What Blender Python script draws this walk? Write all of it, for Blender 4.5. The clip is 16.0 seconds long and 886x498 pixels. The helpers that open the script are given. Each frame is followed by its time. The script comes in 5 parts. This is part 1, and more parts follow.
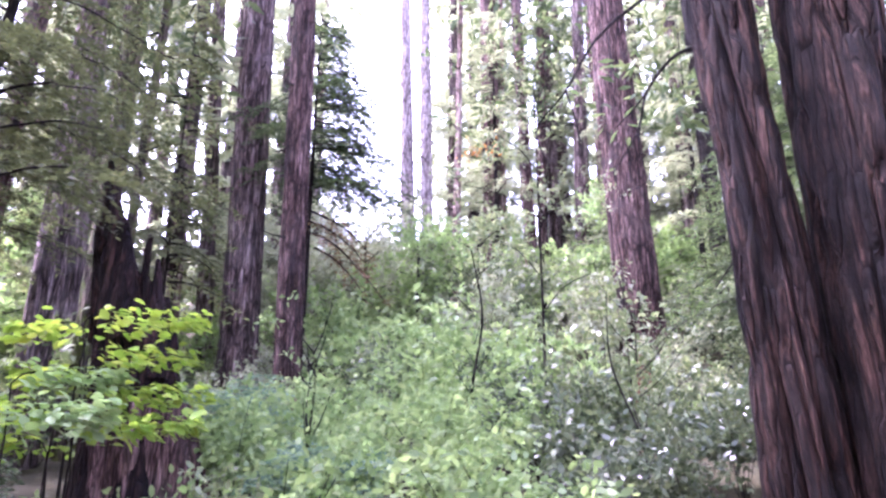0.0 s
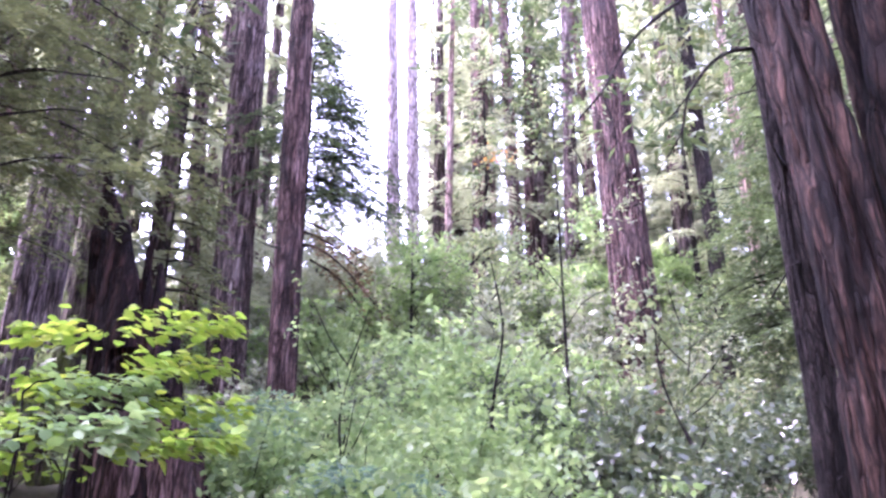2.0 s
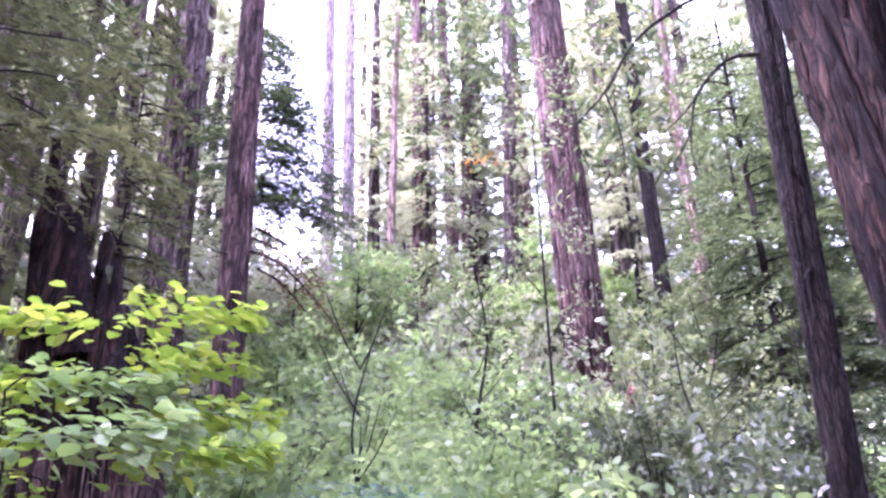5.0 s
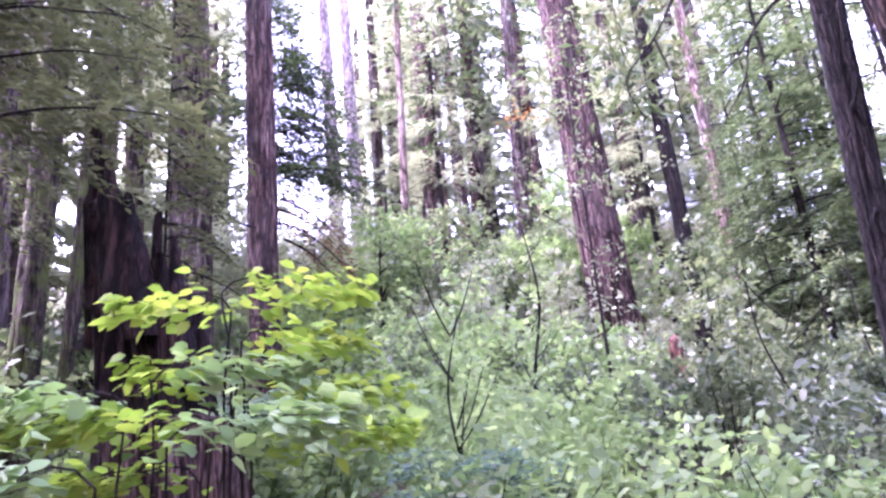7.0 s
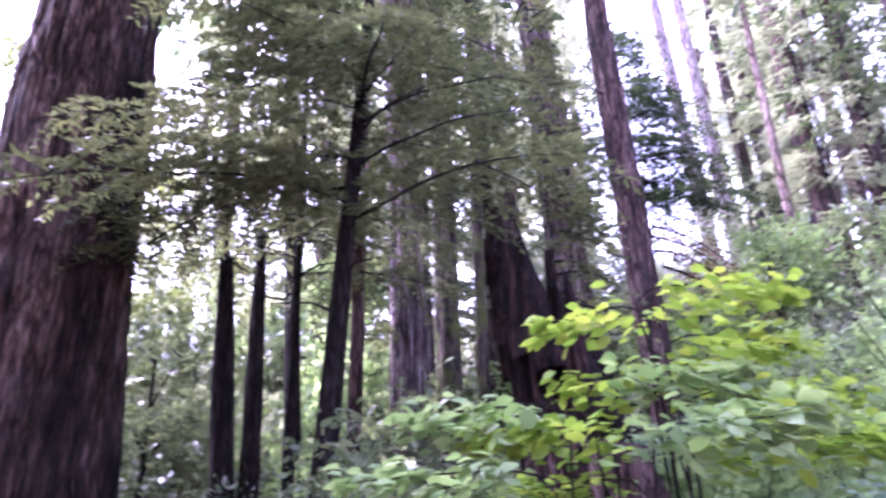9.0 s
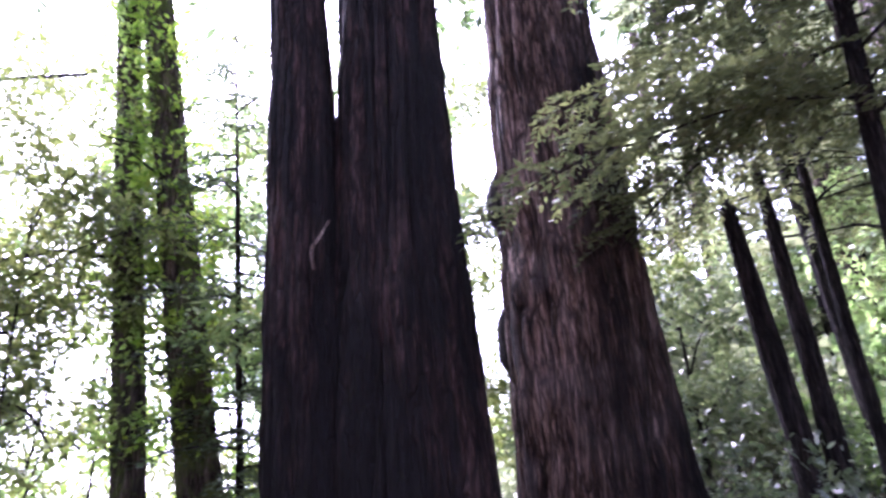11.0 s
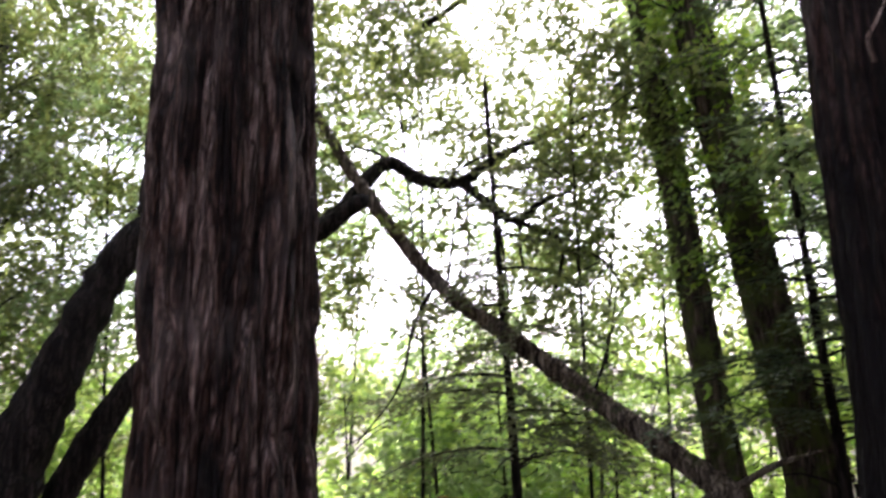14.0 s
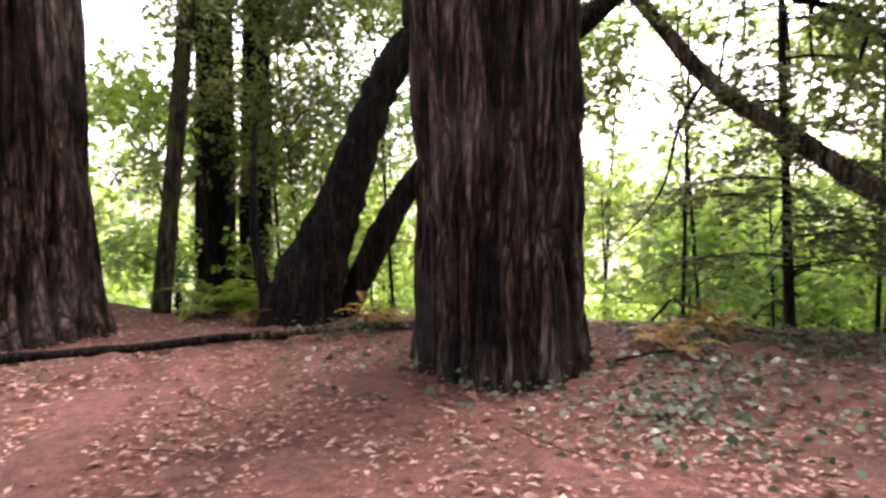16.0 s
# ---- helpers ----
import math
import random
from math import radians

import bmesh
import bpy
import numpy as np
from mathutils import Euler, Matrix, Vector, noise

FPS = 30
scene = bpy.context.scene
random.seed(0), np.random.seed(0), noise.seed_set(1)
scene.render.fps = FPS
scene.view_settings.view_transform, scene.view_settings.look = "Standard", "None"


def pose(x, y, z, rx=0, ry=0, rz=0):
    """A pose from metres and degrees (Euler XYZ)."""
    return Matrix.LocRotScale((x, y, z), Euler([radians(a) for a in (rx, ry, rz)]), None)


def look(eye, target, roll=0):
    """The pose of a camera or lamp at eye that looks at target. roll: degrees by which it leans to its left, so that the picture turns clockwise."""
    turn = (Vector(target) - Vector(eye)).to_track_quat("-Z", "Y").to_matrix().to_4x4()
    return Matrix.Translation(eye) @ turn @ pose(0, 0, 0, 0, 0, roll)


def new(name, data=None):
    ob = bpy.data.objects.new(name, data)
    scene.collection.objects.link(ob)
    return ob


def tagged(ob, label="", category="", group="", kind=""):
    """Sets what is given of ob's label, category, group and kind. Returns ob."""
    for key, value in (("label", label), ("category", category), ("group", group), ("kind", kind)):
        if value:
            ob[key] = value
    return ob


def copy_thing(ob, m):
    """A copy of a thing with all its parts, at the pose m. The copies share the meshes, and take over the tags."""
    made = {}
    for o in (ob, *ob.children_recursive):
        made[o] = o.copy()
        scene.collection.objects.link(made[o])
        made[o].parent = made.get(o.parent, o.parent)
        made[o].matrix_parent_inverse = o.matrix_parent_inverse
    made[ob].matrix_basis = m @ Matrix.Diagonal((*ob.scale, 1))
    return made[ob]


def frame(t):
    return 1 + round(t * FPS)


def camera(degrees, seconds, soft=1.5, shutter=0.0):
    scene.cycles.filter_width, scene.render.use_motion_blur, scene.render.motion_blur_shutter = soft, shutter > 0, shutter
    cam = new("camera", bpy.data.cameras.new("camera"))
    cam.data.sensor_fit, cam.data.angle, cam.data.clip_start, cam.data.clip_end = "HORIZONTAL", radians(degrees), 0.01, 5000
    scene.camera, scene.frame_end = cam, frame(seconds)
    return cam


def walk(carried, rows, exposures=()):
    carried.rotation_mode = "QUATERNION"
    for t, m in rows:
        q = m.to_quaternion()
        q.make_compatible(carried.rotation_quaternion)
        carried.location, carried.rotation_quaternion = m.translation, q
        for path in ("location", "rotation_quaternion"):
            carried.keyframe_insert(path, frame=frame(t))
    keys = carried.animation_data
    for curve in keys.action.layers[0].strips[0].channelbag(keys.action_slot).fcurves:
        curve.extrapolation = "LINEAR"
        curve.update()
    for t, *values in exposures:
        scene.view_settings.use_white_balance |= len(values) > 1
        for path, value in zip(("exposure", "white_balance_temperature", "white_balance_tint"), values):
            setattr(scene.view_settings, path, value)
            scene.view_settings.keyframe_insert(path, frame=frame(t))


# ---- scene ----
cam = camera(65.3, 16.0, soft=2.6, shutter=0.3)
PATH = [
    (0, (-0.313, 0.316, 1.583), (0.077, 4.115, 2.773), 0.09),
    (0.5, (-0.449, 0.498, 1.573), (-0.016, 4.253, 2.880), 0.33),
    (1, (-0.572, 0.688, 1.589), (-0.163, 4.459, 2.860), 1.44),
    (1.5, (-0.795, 0.854, 1.579), (-0.068, 4.548, 2.931), -0.86),
    (2, (-0.979, 0.986, 1.568), (-0.411, 4.721, 2.882), -0.04),
    (2.5, (-1.115, 1.162, 1.538), (-0.604, 4.881, 2.920), 0.17),
    (3, (-1.282, 1.289, 1.527), (-0.735, 5.018, 2.868), 1.40),
    (3.5, (-1.497, 1.460, 1.524), (-0.812, 5.200, 2.765), 0.69),
    (4, (-1.604, 1.626, 1.533), (-0.822, 5.314, 2.871), -0.62),
    (4.5, (-1.671, 1.720, 1.549), (-0.883, 5.409, 2.881), 0.90),
    (5, (-1.808, 1.861, 1.522), (-0.751, 5.438, 2.966), -1.32),
    (5.2, (-1.889, 1.905, 1.518), (-0.782, 5.504, 2.867), -1.12),
    (7.5, (-2.604, 2.227, 1.649), (-1.505, 5.877, 2.860), -5.48),
    (8, (-2.668, 2.304, 1.554), (-2.037, 5.927, 3.127), -1.76),
    (8.5, (-2.672, 2.241, 1.559), (-2.896, 5.921, 3.110), -1.60),
    (9, (-2.725, 2.249, 1.508), (-3.635, 5.820, 3.063), -2.26),
    (9.5, (-2.788, 2.290, 1.556), (-4.521, 5.549, 3.097), -2.46),
    (9.7, (-2.819, 2.304, 1.570), (-4.845, 5.412, 3.066), -3.42),
    (11.8, (-3.497, 2.413, 1.600), (-6.877, 3.943, 3.095), -1.04),
    (12, (-3.529, 2.455, 1.604), (-7.003, 3.800, 3.060), -0.61),
    (12.5, (-3.549, 2.488, 1.593), (-7.255, 3.279, 2.873), -1.61),
    (13, (-3.529, 2.475, 1.583), (-7.359, 2.713, 2.713), -1.08),
    (13.5, (-3.517, 2.435, 1.585), (-7.376, 2.153, 2.600), -1.06),
    (14, (-3.530, 2.398, 1.544), (-7.399, 1.738, 2.315), -0.57),
    (14.5, (-3.514, 2.365, 1.504), (-7.299, 1.144, 1.935), -0.86),
    (15, (-3.484, 2.321, 1.467), (-7.193, 0.826, 1.542), -0.17),
    (15.5, (-3.474, 2.292, 1.465), (-7.099, 0.612, 1.279), -0.04),
    (16, (-3.475, 2.262, 1.462), (-6.931, 0.272, 1.157), -0.24),
]
walk(cam, [(t, look(eye, target, roll)) for t, eye, target, roll in PATH],
     exposures=[(0.0, 4.36, 5450, 56), (4.0, 4.36, 5450, 62), (7.5, 4.38, 5350, 66), (9.7, 4.05, 5250, 63), (12.0, 3.7, 5550, 36), (14.0, 3.05, 6200, 27), (16.0, 3.3, 6850, 25)])

# ---- overcast daylight ----
world = bpy.data.worlds.new("overcast_sky")
scene.world = world
world.use_nodes = True
wn, wl = world.node_tree.nodes, world.node_tree.links
sky = wn.new("ShaderNodeTexSky")
sky.sky_type = "NISHITA"
sky.sun_disc = False
sky.sun_elevation = radians(58)
sky.sun_rotation = radians(275)
sky.air_density, sky.dust_density, sky.ozone_density = 1.0, 4.0, 1.0
grey = wn.new("ShaderNodeHueSaturation")
grey.inputs["Saturation"].default_value = 0.45
wl.new(sky.outputs[0], grey.inputs["Color"])
wl.new(grey.outputs[0], wn["Background"].inputs[0])
wn["Background"].inputs[1].default_value = 0.15

sun = new("sun", bpy.data.lights.new("sun", "SUN"))
sun.data.energy, sun.data.angle, sun.data.color = 1.3, radians(20), (1.0, 0.97, 0.92)
sun.matrix_world = look((-32, 3, 52), (0, 0, 0))


# ---- materials ----
def material(name):
    m = bpy.data.materials.new(name)
    m.use_nodes = True
    n, l = m.node_tree.nodes, m.node_tree.links
    n.clear()
    out = n.new("ShaderNodeOutputMaterial")
    return m, n, l, out


def ramp(n, stops):
    r = n.new("ShaderNodeValToRGB")
    el = r.color_ramp.elements
    while len(el) < len(stops):
        el.new(0.5)
    for e, (p, c) in zip(el, stops):
        e.position, e.color = p, (*c, 1)
    return r


def noise_tex(n, l, coord, scale, detail=4, rough=0.6):
    t = n.new("ShaderNodeTexNoise")
    t.inputs["Scale"].default_value, t.inputs["Detail"].default_value, t.inputs["Roughness"].default_value = scale, detail, rough
    l.new(coord, t.inputs["Vector"])
    return t.outputs["Fac"]


def mix_rgb(n, l, fac, a, b, mode="MIX"):
    m = n.new("ShaderNodeMix")
    m.data_type, m.blend_type = "RGBA", mode
    for sock, v in ((m.inputs[0], fac), (m.inputs[6], a), (m.inputs[7], b)):
        if isinstance(v, (int, float)):
            sock.default_value = v
        elif isinstance(v, tuple):
            sock.default_value = (*v, 1)
        else:
            l.new(v, sock)
    return m.outputs[2]


def bark_material(name, dark, mid, light, char=0.0, moss=0.0, grain=1.0, side=None):
    """Fibrous bark: long vertical strips, crevice shade in the crack colour, lichen, moss, char or plain dark areas."""
    m, n, l, out = material(name)
    co = n.new("ShaderNodeTexCoord").outputs["Object"]
    mp = n.new("ShaderNodeMapping")
    mp.inputs["Scale"].default_value = (grain, grain, 0.11 * grain)
    l.new(co, mp.inputs["Vector"])
    strips = noise_tex(n, l, mp.outputs[0], 6.5, 7, 0.72)
    fine = noise_tex(n, l, mp.outputs[0], 42, 4, 0.7)
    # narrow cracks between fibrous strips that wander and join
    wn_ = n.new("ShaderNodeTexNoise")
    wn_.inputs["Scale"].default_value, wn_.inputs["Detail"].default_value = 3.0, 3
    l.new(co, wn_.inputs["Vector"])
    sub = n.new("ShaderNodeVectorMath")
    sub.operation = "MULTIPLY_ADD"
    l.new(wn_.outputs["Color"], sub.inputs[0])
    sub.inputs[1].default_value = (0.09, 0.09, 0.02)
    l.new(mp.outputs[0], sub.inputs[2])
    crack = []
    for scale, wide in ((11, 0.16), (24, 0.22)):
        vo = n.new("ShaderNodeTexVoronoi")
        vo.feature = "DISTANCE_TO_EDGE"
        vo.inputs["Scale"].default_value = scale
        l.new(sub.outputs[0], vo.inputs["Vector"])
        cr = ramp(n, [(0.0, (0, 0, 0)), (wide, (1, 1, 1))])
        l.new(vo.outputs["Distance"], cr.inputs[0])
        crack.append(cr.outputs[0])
    blot = noise_tex(n, l, co, 1.3, 4, 0.6)
    base = ramp(n, [(0.42, dark), (0.5, mid), (0.62, light)])
    l.new(strips, base.inputs[0])
    fr = ramp(n, [(0.36, (0.5, 0.5, 0.5)), (0.62, (1.25, 1.22, 1.2))])
    l.new(fine, fr.inputs[0])
    col = mix_rgb(n, l, 1.0, base.outputs[0], fr.outputs[0], "MULTIPLY")
    # Crevice shade is multiplied into the colour along both crack sizes.
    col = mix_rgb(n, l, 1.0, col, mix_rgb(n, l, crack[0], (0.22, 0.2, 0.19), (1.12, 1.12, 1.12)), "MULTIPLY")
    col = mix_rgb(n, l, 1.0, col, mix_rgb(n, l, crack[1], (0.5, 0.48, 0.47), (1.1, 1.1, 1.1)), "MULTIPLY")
    br = ramp(n, [(0.48, (0, 0, 0)), (0.68, (1, 1, 1))])
    l.new(blot, br.inputs[0])
    sc = n.new("ShaderNodeMath")
    sc.operation = "MULTIPLY"
    sc.inputs[1].default_value = 0.16
    l.new(br.outputs[0], sc.inputs[0])
    col = mix_rgb(n, l, sc.outputs[0], col, tuple(min(1, 1.25 * (v * 0.5 + 0.5 * sum(light) / 3)) for v in light))
    if char > 0:
        mc = n.new("ShaderNodeMapping")
        mc.inputs["Scale"].default_value = (1, 1, 0.22)
        l.new(co, mc.inputs["Vector"])
        cn = noise_tex(n, l, mc.outputs[0], 0.9, 5, 0.65)
        cr = ramp(n, [(0.62 - 0.3 * char, (0, 0, 0)), ((0.84 if side else 0.72) - 0.3 * char, (1, 1, 1))])
        if side:
            dot = n.new("ShaderNodeVectorMath")
            dot.operation = "DOT_PRODUCT"
            l.new(co, dot.inputs[0])
            dot.inputs[1].default_value = (*side, 0)
            lean_in = n.new("ShaderNodeMath")
            lean_in.operation = "ADD"
            l.new(cn, lean_in.inputs[0])
            l.new(dot.outputs["Value"], lean_in.inputs[1])
            cn = lean_in.outputs[0]
        l.new(cn, cr.inputs[0])
        col = mix_rgb(n, l, cr.outputs[0], col, (0.006, 0.005, 0.005))
    if moss > 0:
        mn = noise_tex(n, l, co, 2.6, 6, 0.7)
        mr = ramp(n, [(0.66 - 0.4 * moss, (0, 0, 0)), (0.8 - 0.4 * moss, (1, 1, 1))])
        l.new(mn, mr.inputs[0])
        col = mix_rgb(n, l, mr.outputs[0], col, (0.075, 0.10, 0.022))
    b = n.new("ShaderNodeBsdfPrincipled")
    l.new(col, b.inputs["Base Color"])
    b.inputs["Roughness"].default_value = 0.9
    b.inputs["Specular IOR Level"].default_value = 0.2
    bump = n.new("ShaderNodeBump")
    bump.inputs["Strength"].default_value, bump.inputs["Distance"].default_value = 1.0, 0.05
    add = n.new("ShaderNodeMath")
    add.operation = "ADD"
    l.new(strips, add.inputs[0])
    l.new(fine, add.inputs[1])
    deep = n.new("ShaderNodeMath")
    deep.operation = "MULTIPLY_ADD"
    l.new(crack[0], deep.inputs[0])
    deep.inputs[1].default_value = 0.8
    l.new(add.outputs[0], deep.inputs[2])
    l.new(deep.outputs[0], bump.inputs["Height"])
    l.new(bump.outputs[0], b.inputs["Normal"])
    l.new(b.outputs[0], out.inputs[0])
    return m


def leaf_material(name, stops, through_light=0.45, rough=0.5, gloss=0.3):
    """Thin leaf: colour varies leaf by leaf, part of the light passes through."""
    m, n, l, out = material(name)
    geo = n.new("ShaderNodeNewGeometry")
    info = n.new("ShaderNodeObjectInfo")
    co = n.new("ShaderNodeTexCoord").outputs["Object"]
    patch = noise_tex(n, l, co, 1.1, 3, 0.6)
    a = n.new("ShaderNodeMath")
    a.operation = "MULTIPLY_ADD"
    l.new(geo.outputs["Random Per Island"], a.inputs[0])
    a.inputs[1].default_value = 0.55
    l.new(patch, a.inputs[2])
    s = n.new("ShaderNodeMath")
    s.operation = "MULTIPLY_ADD"
    l.new(info.outputs["Random"], s.inputs[0])
    s.inputs[1].default_value = 0.2
    l.new(a.outputs[0], s.inputs[2])
    h = n.new("ShaderNodeMath")
    h.operation = "MULTIPLY_ADD"
    l.new(s.outputs[0], h.inputs[0])
    h.inputs[1].default_value, h.inputs[2].default_value = 0.9, -0.25
    r = ramp(n, stops)
    l.new(h.outputs[0], r.inputs[0])
    b = n.new("ShaderNodeBsdfPrincipled")
    l.new(r.outputs[0], b.inputs["Base Color"])
    b.inputs["Roughness"].default_value = rough
    b.inputs["Specular IOR Level"].default_value = gloss
    t = n.new("ShaderNodeBsdfTranslucent")
    l.new(mix_rgb(n, l, 1.0, r.outputs[0], (1.4, 1.4, 0.95), "MULTIPLY"), t.inputs["Color"])
    mx = n.new("ShaderNodeMixShader")
    mx.inputs[0].default_value = through_light
    l.new(b.outputs[0], mx.inputs[1])
    l.new(t.outputs[0], mx.inputs[2])
    l.new(mx.outputs[0], out.inputs[0])
    return m


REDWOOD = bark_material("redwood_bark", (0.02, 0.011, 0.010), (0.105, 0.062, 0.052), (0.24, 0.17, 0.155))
# Canopy shade is put into this colour; its char mask only adds dark areas.
REDWOOD_SHADED = bark_material("shaded_redwood_bark", (0.003, 0.0018, 0.0014), (0.022, 0.0115, 0.008), (0.08, 0.047, 0.034), char=0.32)
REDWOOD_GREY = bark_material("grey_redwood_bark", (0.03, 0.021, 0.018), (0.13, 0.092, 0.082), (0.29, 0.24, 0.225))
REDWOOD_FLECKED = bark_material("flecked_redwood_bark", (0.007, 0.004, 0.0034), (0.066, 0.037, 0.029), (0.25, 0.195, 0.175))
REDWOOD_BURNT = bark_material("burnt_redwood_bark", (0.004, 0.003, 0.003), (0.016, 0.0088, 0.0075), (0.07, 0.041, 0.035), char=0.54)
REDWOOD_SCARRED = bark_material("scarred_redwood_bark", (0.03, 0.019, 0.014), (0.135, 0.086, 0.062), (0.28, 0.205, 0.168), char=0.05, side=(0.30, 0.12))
FIR_BARK = bark_material("grey_striped_bark", (0.04, 0.03, 0.028), (0.17, 0.13, 0.125), (0.36, 0.31, 0.305))
MOSSY_BARK = bark_material("mossy_bark", (0.03, 0.025, 0.018), (0.085, 0.065, 0.05), (0.16, 0.13, 0.10), moss=0.5)
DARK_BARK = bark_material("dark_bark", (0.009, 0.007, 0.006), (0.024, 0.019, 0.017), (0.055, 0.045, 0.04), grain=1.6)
LOG_BARK = bark_material("log_bark", (0.06, 0.045, 0.032), (0.17, 0.135, 0.095), (0.32, 0.27, 0.20), moss=0.25, grain=1.6)
ROTTEN = bark_material("rotten_redwood", (0.006, 0.003, 0.003), (0.02, 0.01, 0.0085), (0.055, 0.03, 0.024), char=0.25)
PALE_BARK = bark_material("pale_bark", (0.16, 0.11, 0.09), (0.30, 0.22, 0.18), (0.45, 0.37, 0.32))

# Bark lightened in colour so that it carries distance haze and glare.
HAZY_BARK = bark_material("haze_paled_bark", (0.30, 0.25, 0.25), (0.46, 0.40, 0.40), (0.62, 0.57, 0.57))

REDWOOD_LEAF = leaf_material("redwood_spray", [(0.15, (0.028, 0.045, 0.022)), (0.55, (0.055, 0.083, 0.04)), (0.9, (0.105, 0.135, 0.066))], 0.4)
HEMLOCK_LEAF = leaf_material("hemlock_spray", [(0.15, (0.044, 0.058, 0.030)), (0.55, (0.094, 0.112, 0.056)), (0.9, (0.165, 0.175, 0.09))], 0.45)
OAK_LEAF = leaf_material("evergreen_shrub_leaf", [(0.1, (0.048, 0.072, 0.036)), (0.5, (0.122, 0.165, 0.085)), (0.9, (0.25, 0.29, 0.17))], 0.45, 0.33, 0.45)
GLOSSY_LEAF = leaf_material("dark_glossy_shrub_leaf", [(0.1, (0.026, 0.044, 0.024)), (0.5, (0.068, 0.10, 0.052)), (0.85, (0.17, 0.21, 0.12))], 0.35, 0.28, 0.6)
FRESH_LEAF = leaf_material("fresh_shrub_leaf", [(0.1, (0.10, 0.165, 0.068)), (0.5, (0.195, 0.29, 0.13)), (0.9, (0.32, 0.41, 0.20))], 0.6, 0.4, 0.4)
BLUE_LEAF = leaf_material("bluish_sprout_leaf", [(0.1, (0.06, 0.115, 0.085)), (0.5, (0.12, 0.20, 0.145)), (0.9, (0.20, 0.29, 0.21))], 0.5)
PALE_MAPLE_LEAF = leaf_material("pale_maple_leaf", [(0.1, (0.08, 0.155, 0.055)), (0.5, (0.16, 0.26, 0.105)), (0.9, (0.28, 0.37, 0.20))], 0.45, 0.38, 0.5)
MAPLE_LEAF = leaf_material("maple_leaf", [(0.1, (0.10, 0.20, 0.03)), (0.5, (0.19, 0.31, 0.045)), (0.9, (0.33, 0.40, 0.07))], 0.5)
BAY_LEAF = leaf_material("bay_leaf", [(0.1, (0.055, 0.078, 0.028)), (0.5, (0.115, 0.148, 0.05)), (0.9, (0.20, 0.225, 0.085))], 0.55, 0.4, 0.5)
# Backlight is put into this leaf colour, brighter than the leaf's own green.
LIME_LEAF = leaf_material("backlight_bright_leaf", [(0.1, (0.14, 0.24, 0.055)), (0.5, (0.25, 0.37, 0.10)), (0.9, (0.42, 0.50, 0.19))], 0.6)
# Far foliage: distance haze is put into the pale leaf colour.
FAR_HAZE_LEAF = leaf_material("haze_paled_leaf", [(0.1, (0.12, 0.15, 0.10)), (0.5, (0.22, 0.25, 0.18)), (0.9, (0.33, 0.36, 0.27))], 0.45)
BROWN_LEAF = leaf_material("dead_spray", [(0.1, (0.07, 0.045, 0.025)), (0.5, (0.14, 0.09, 0.05)), (0.9, (0.22, 0.16, 0.09))], 0.3)
ORANGE_LEAF = leaf_material("withered_leaf", [(0.1, (0.22, 0.09, 0.03)), (0.5, (0.36, 0.17, 0.05)), (0.9, (0.45, 0.27, 0.08))], 0.4)
LITTER_LEAF = leaf_material("fallen_leaf", [(0.1, (0.12, 0.052, 0.04)), (0.45, (0.25, 0.125, 0.10)), (0.75, (0.40, 0.25, 0.215)), (0.95, (0.56, 0.43, 0.39))], 0.1, 0.6)
IVY_LEAF = leaf_material("ground_ivy_leaf", [(0.1, (0.022, 0.038, 0.018)), (0.5, (0.045, 0.07, 0.034)), (0.9, (0.095, 0.12, 0.075))], 0.2, 0.4, 0.4)


def duff_material(name, low, mid_, high):
    m, n, l, out = material(name)
    co = n.new("ShaderNodeTexCoord").outputs["Object"]
    big = noise_tex(n, l, co, 0.5, 4, 0.6)
    mid = noise_tex(n, l, co, 9, 6, 0.7)
    fine = noise_tex(n, l, co, 70, 5, 0.75)
    r = ramp(n, [(0.3, low), (0.5, mid_), (0.7, high)])
    l.new(mid, r.inputs[0])
    fr = ramp(n, [(0.34, (0.4, 0.38, 0.37)), (0.66, (1.5, 1.42, 1.36))])
    l.new(fine, fr.inputs[0])
    col = mix_rgb(n, l, 1.0, r.outputs[0], fr.outputs[0], "MULTIPLY")
    b1 = ramp(n, [(0.4, (0.8, 0.82, 0.85)), (0.62, (1.25, 1.12, 1.05))])
    l.new(big, b1.inputs[0])
    col = mix_rgb(n, l, 1.0, col, b1.outputs[0], "MULTIPLY")
    b = n.new("ShaderNodeBsdfPrincipled")
    l.new(col, b.inputs["Base Color"])
    b.inputs["Roughness"].default_value = 0.95
    bump = n.new("ShaderNodeBump")
    bump.inputs["Strength"].default_value, bump.inputs["Distance"].default_value = 0.8, 0.03
    l.new(mix_rgb(n, l, 0.5, mid, fine), bump.inputs["Height"])
    l.new(bump.outputs[0], b.inputs["Normal"])
    l.new(b.outputs[0], out.inputs[0])
    return m


DUFF = duff_material("forest_duff", (0.048, 0.019, 0.016), (0.125, 0.050, 0.041), (0.21, 0.094, 0.079))
MOSSY_FLOOR = duff_material("mossy_forest_floor", (0.03, 0.03, 0.014), (0.06, 0.06, 0.028), (0.10, 0.11, 0.045))


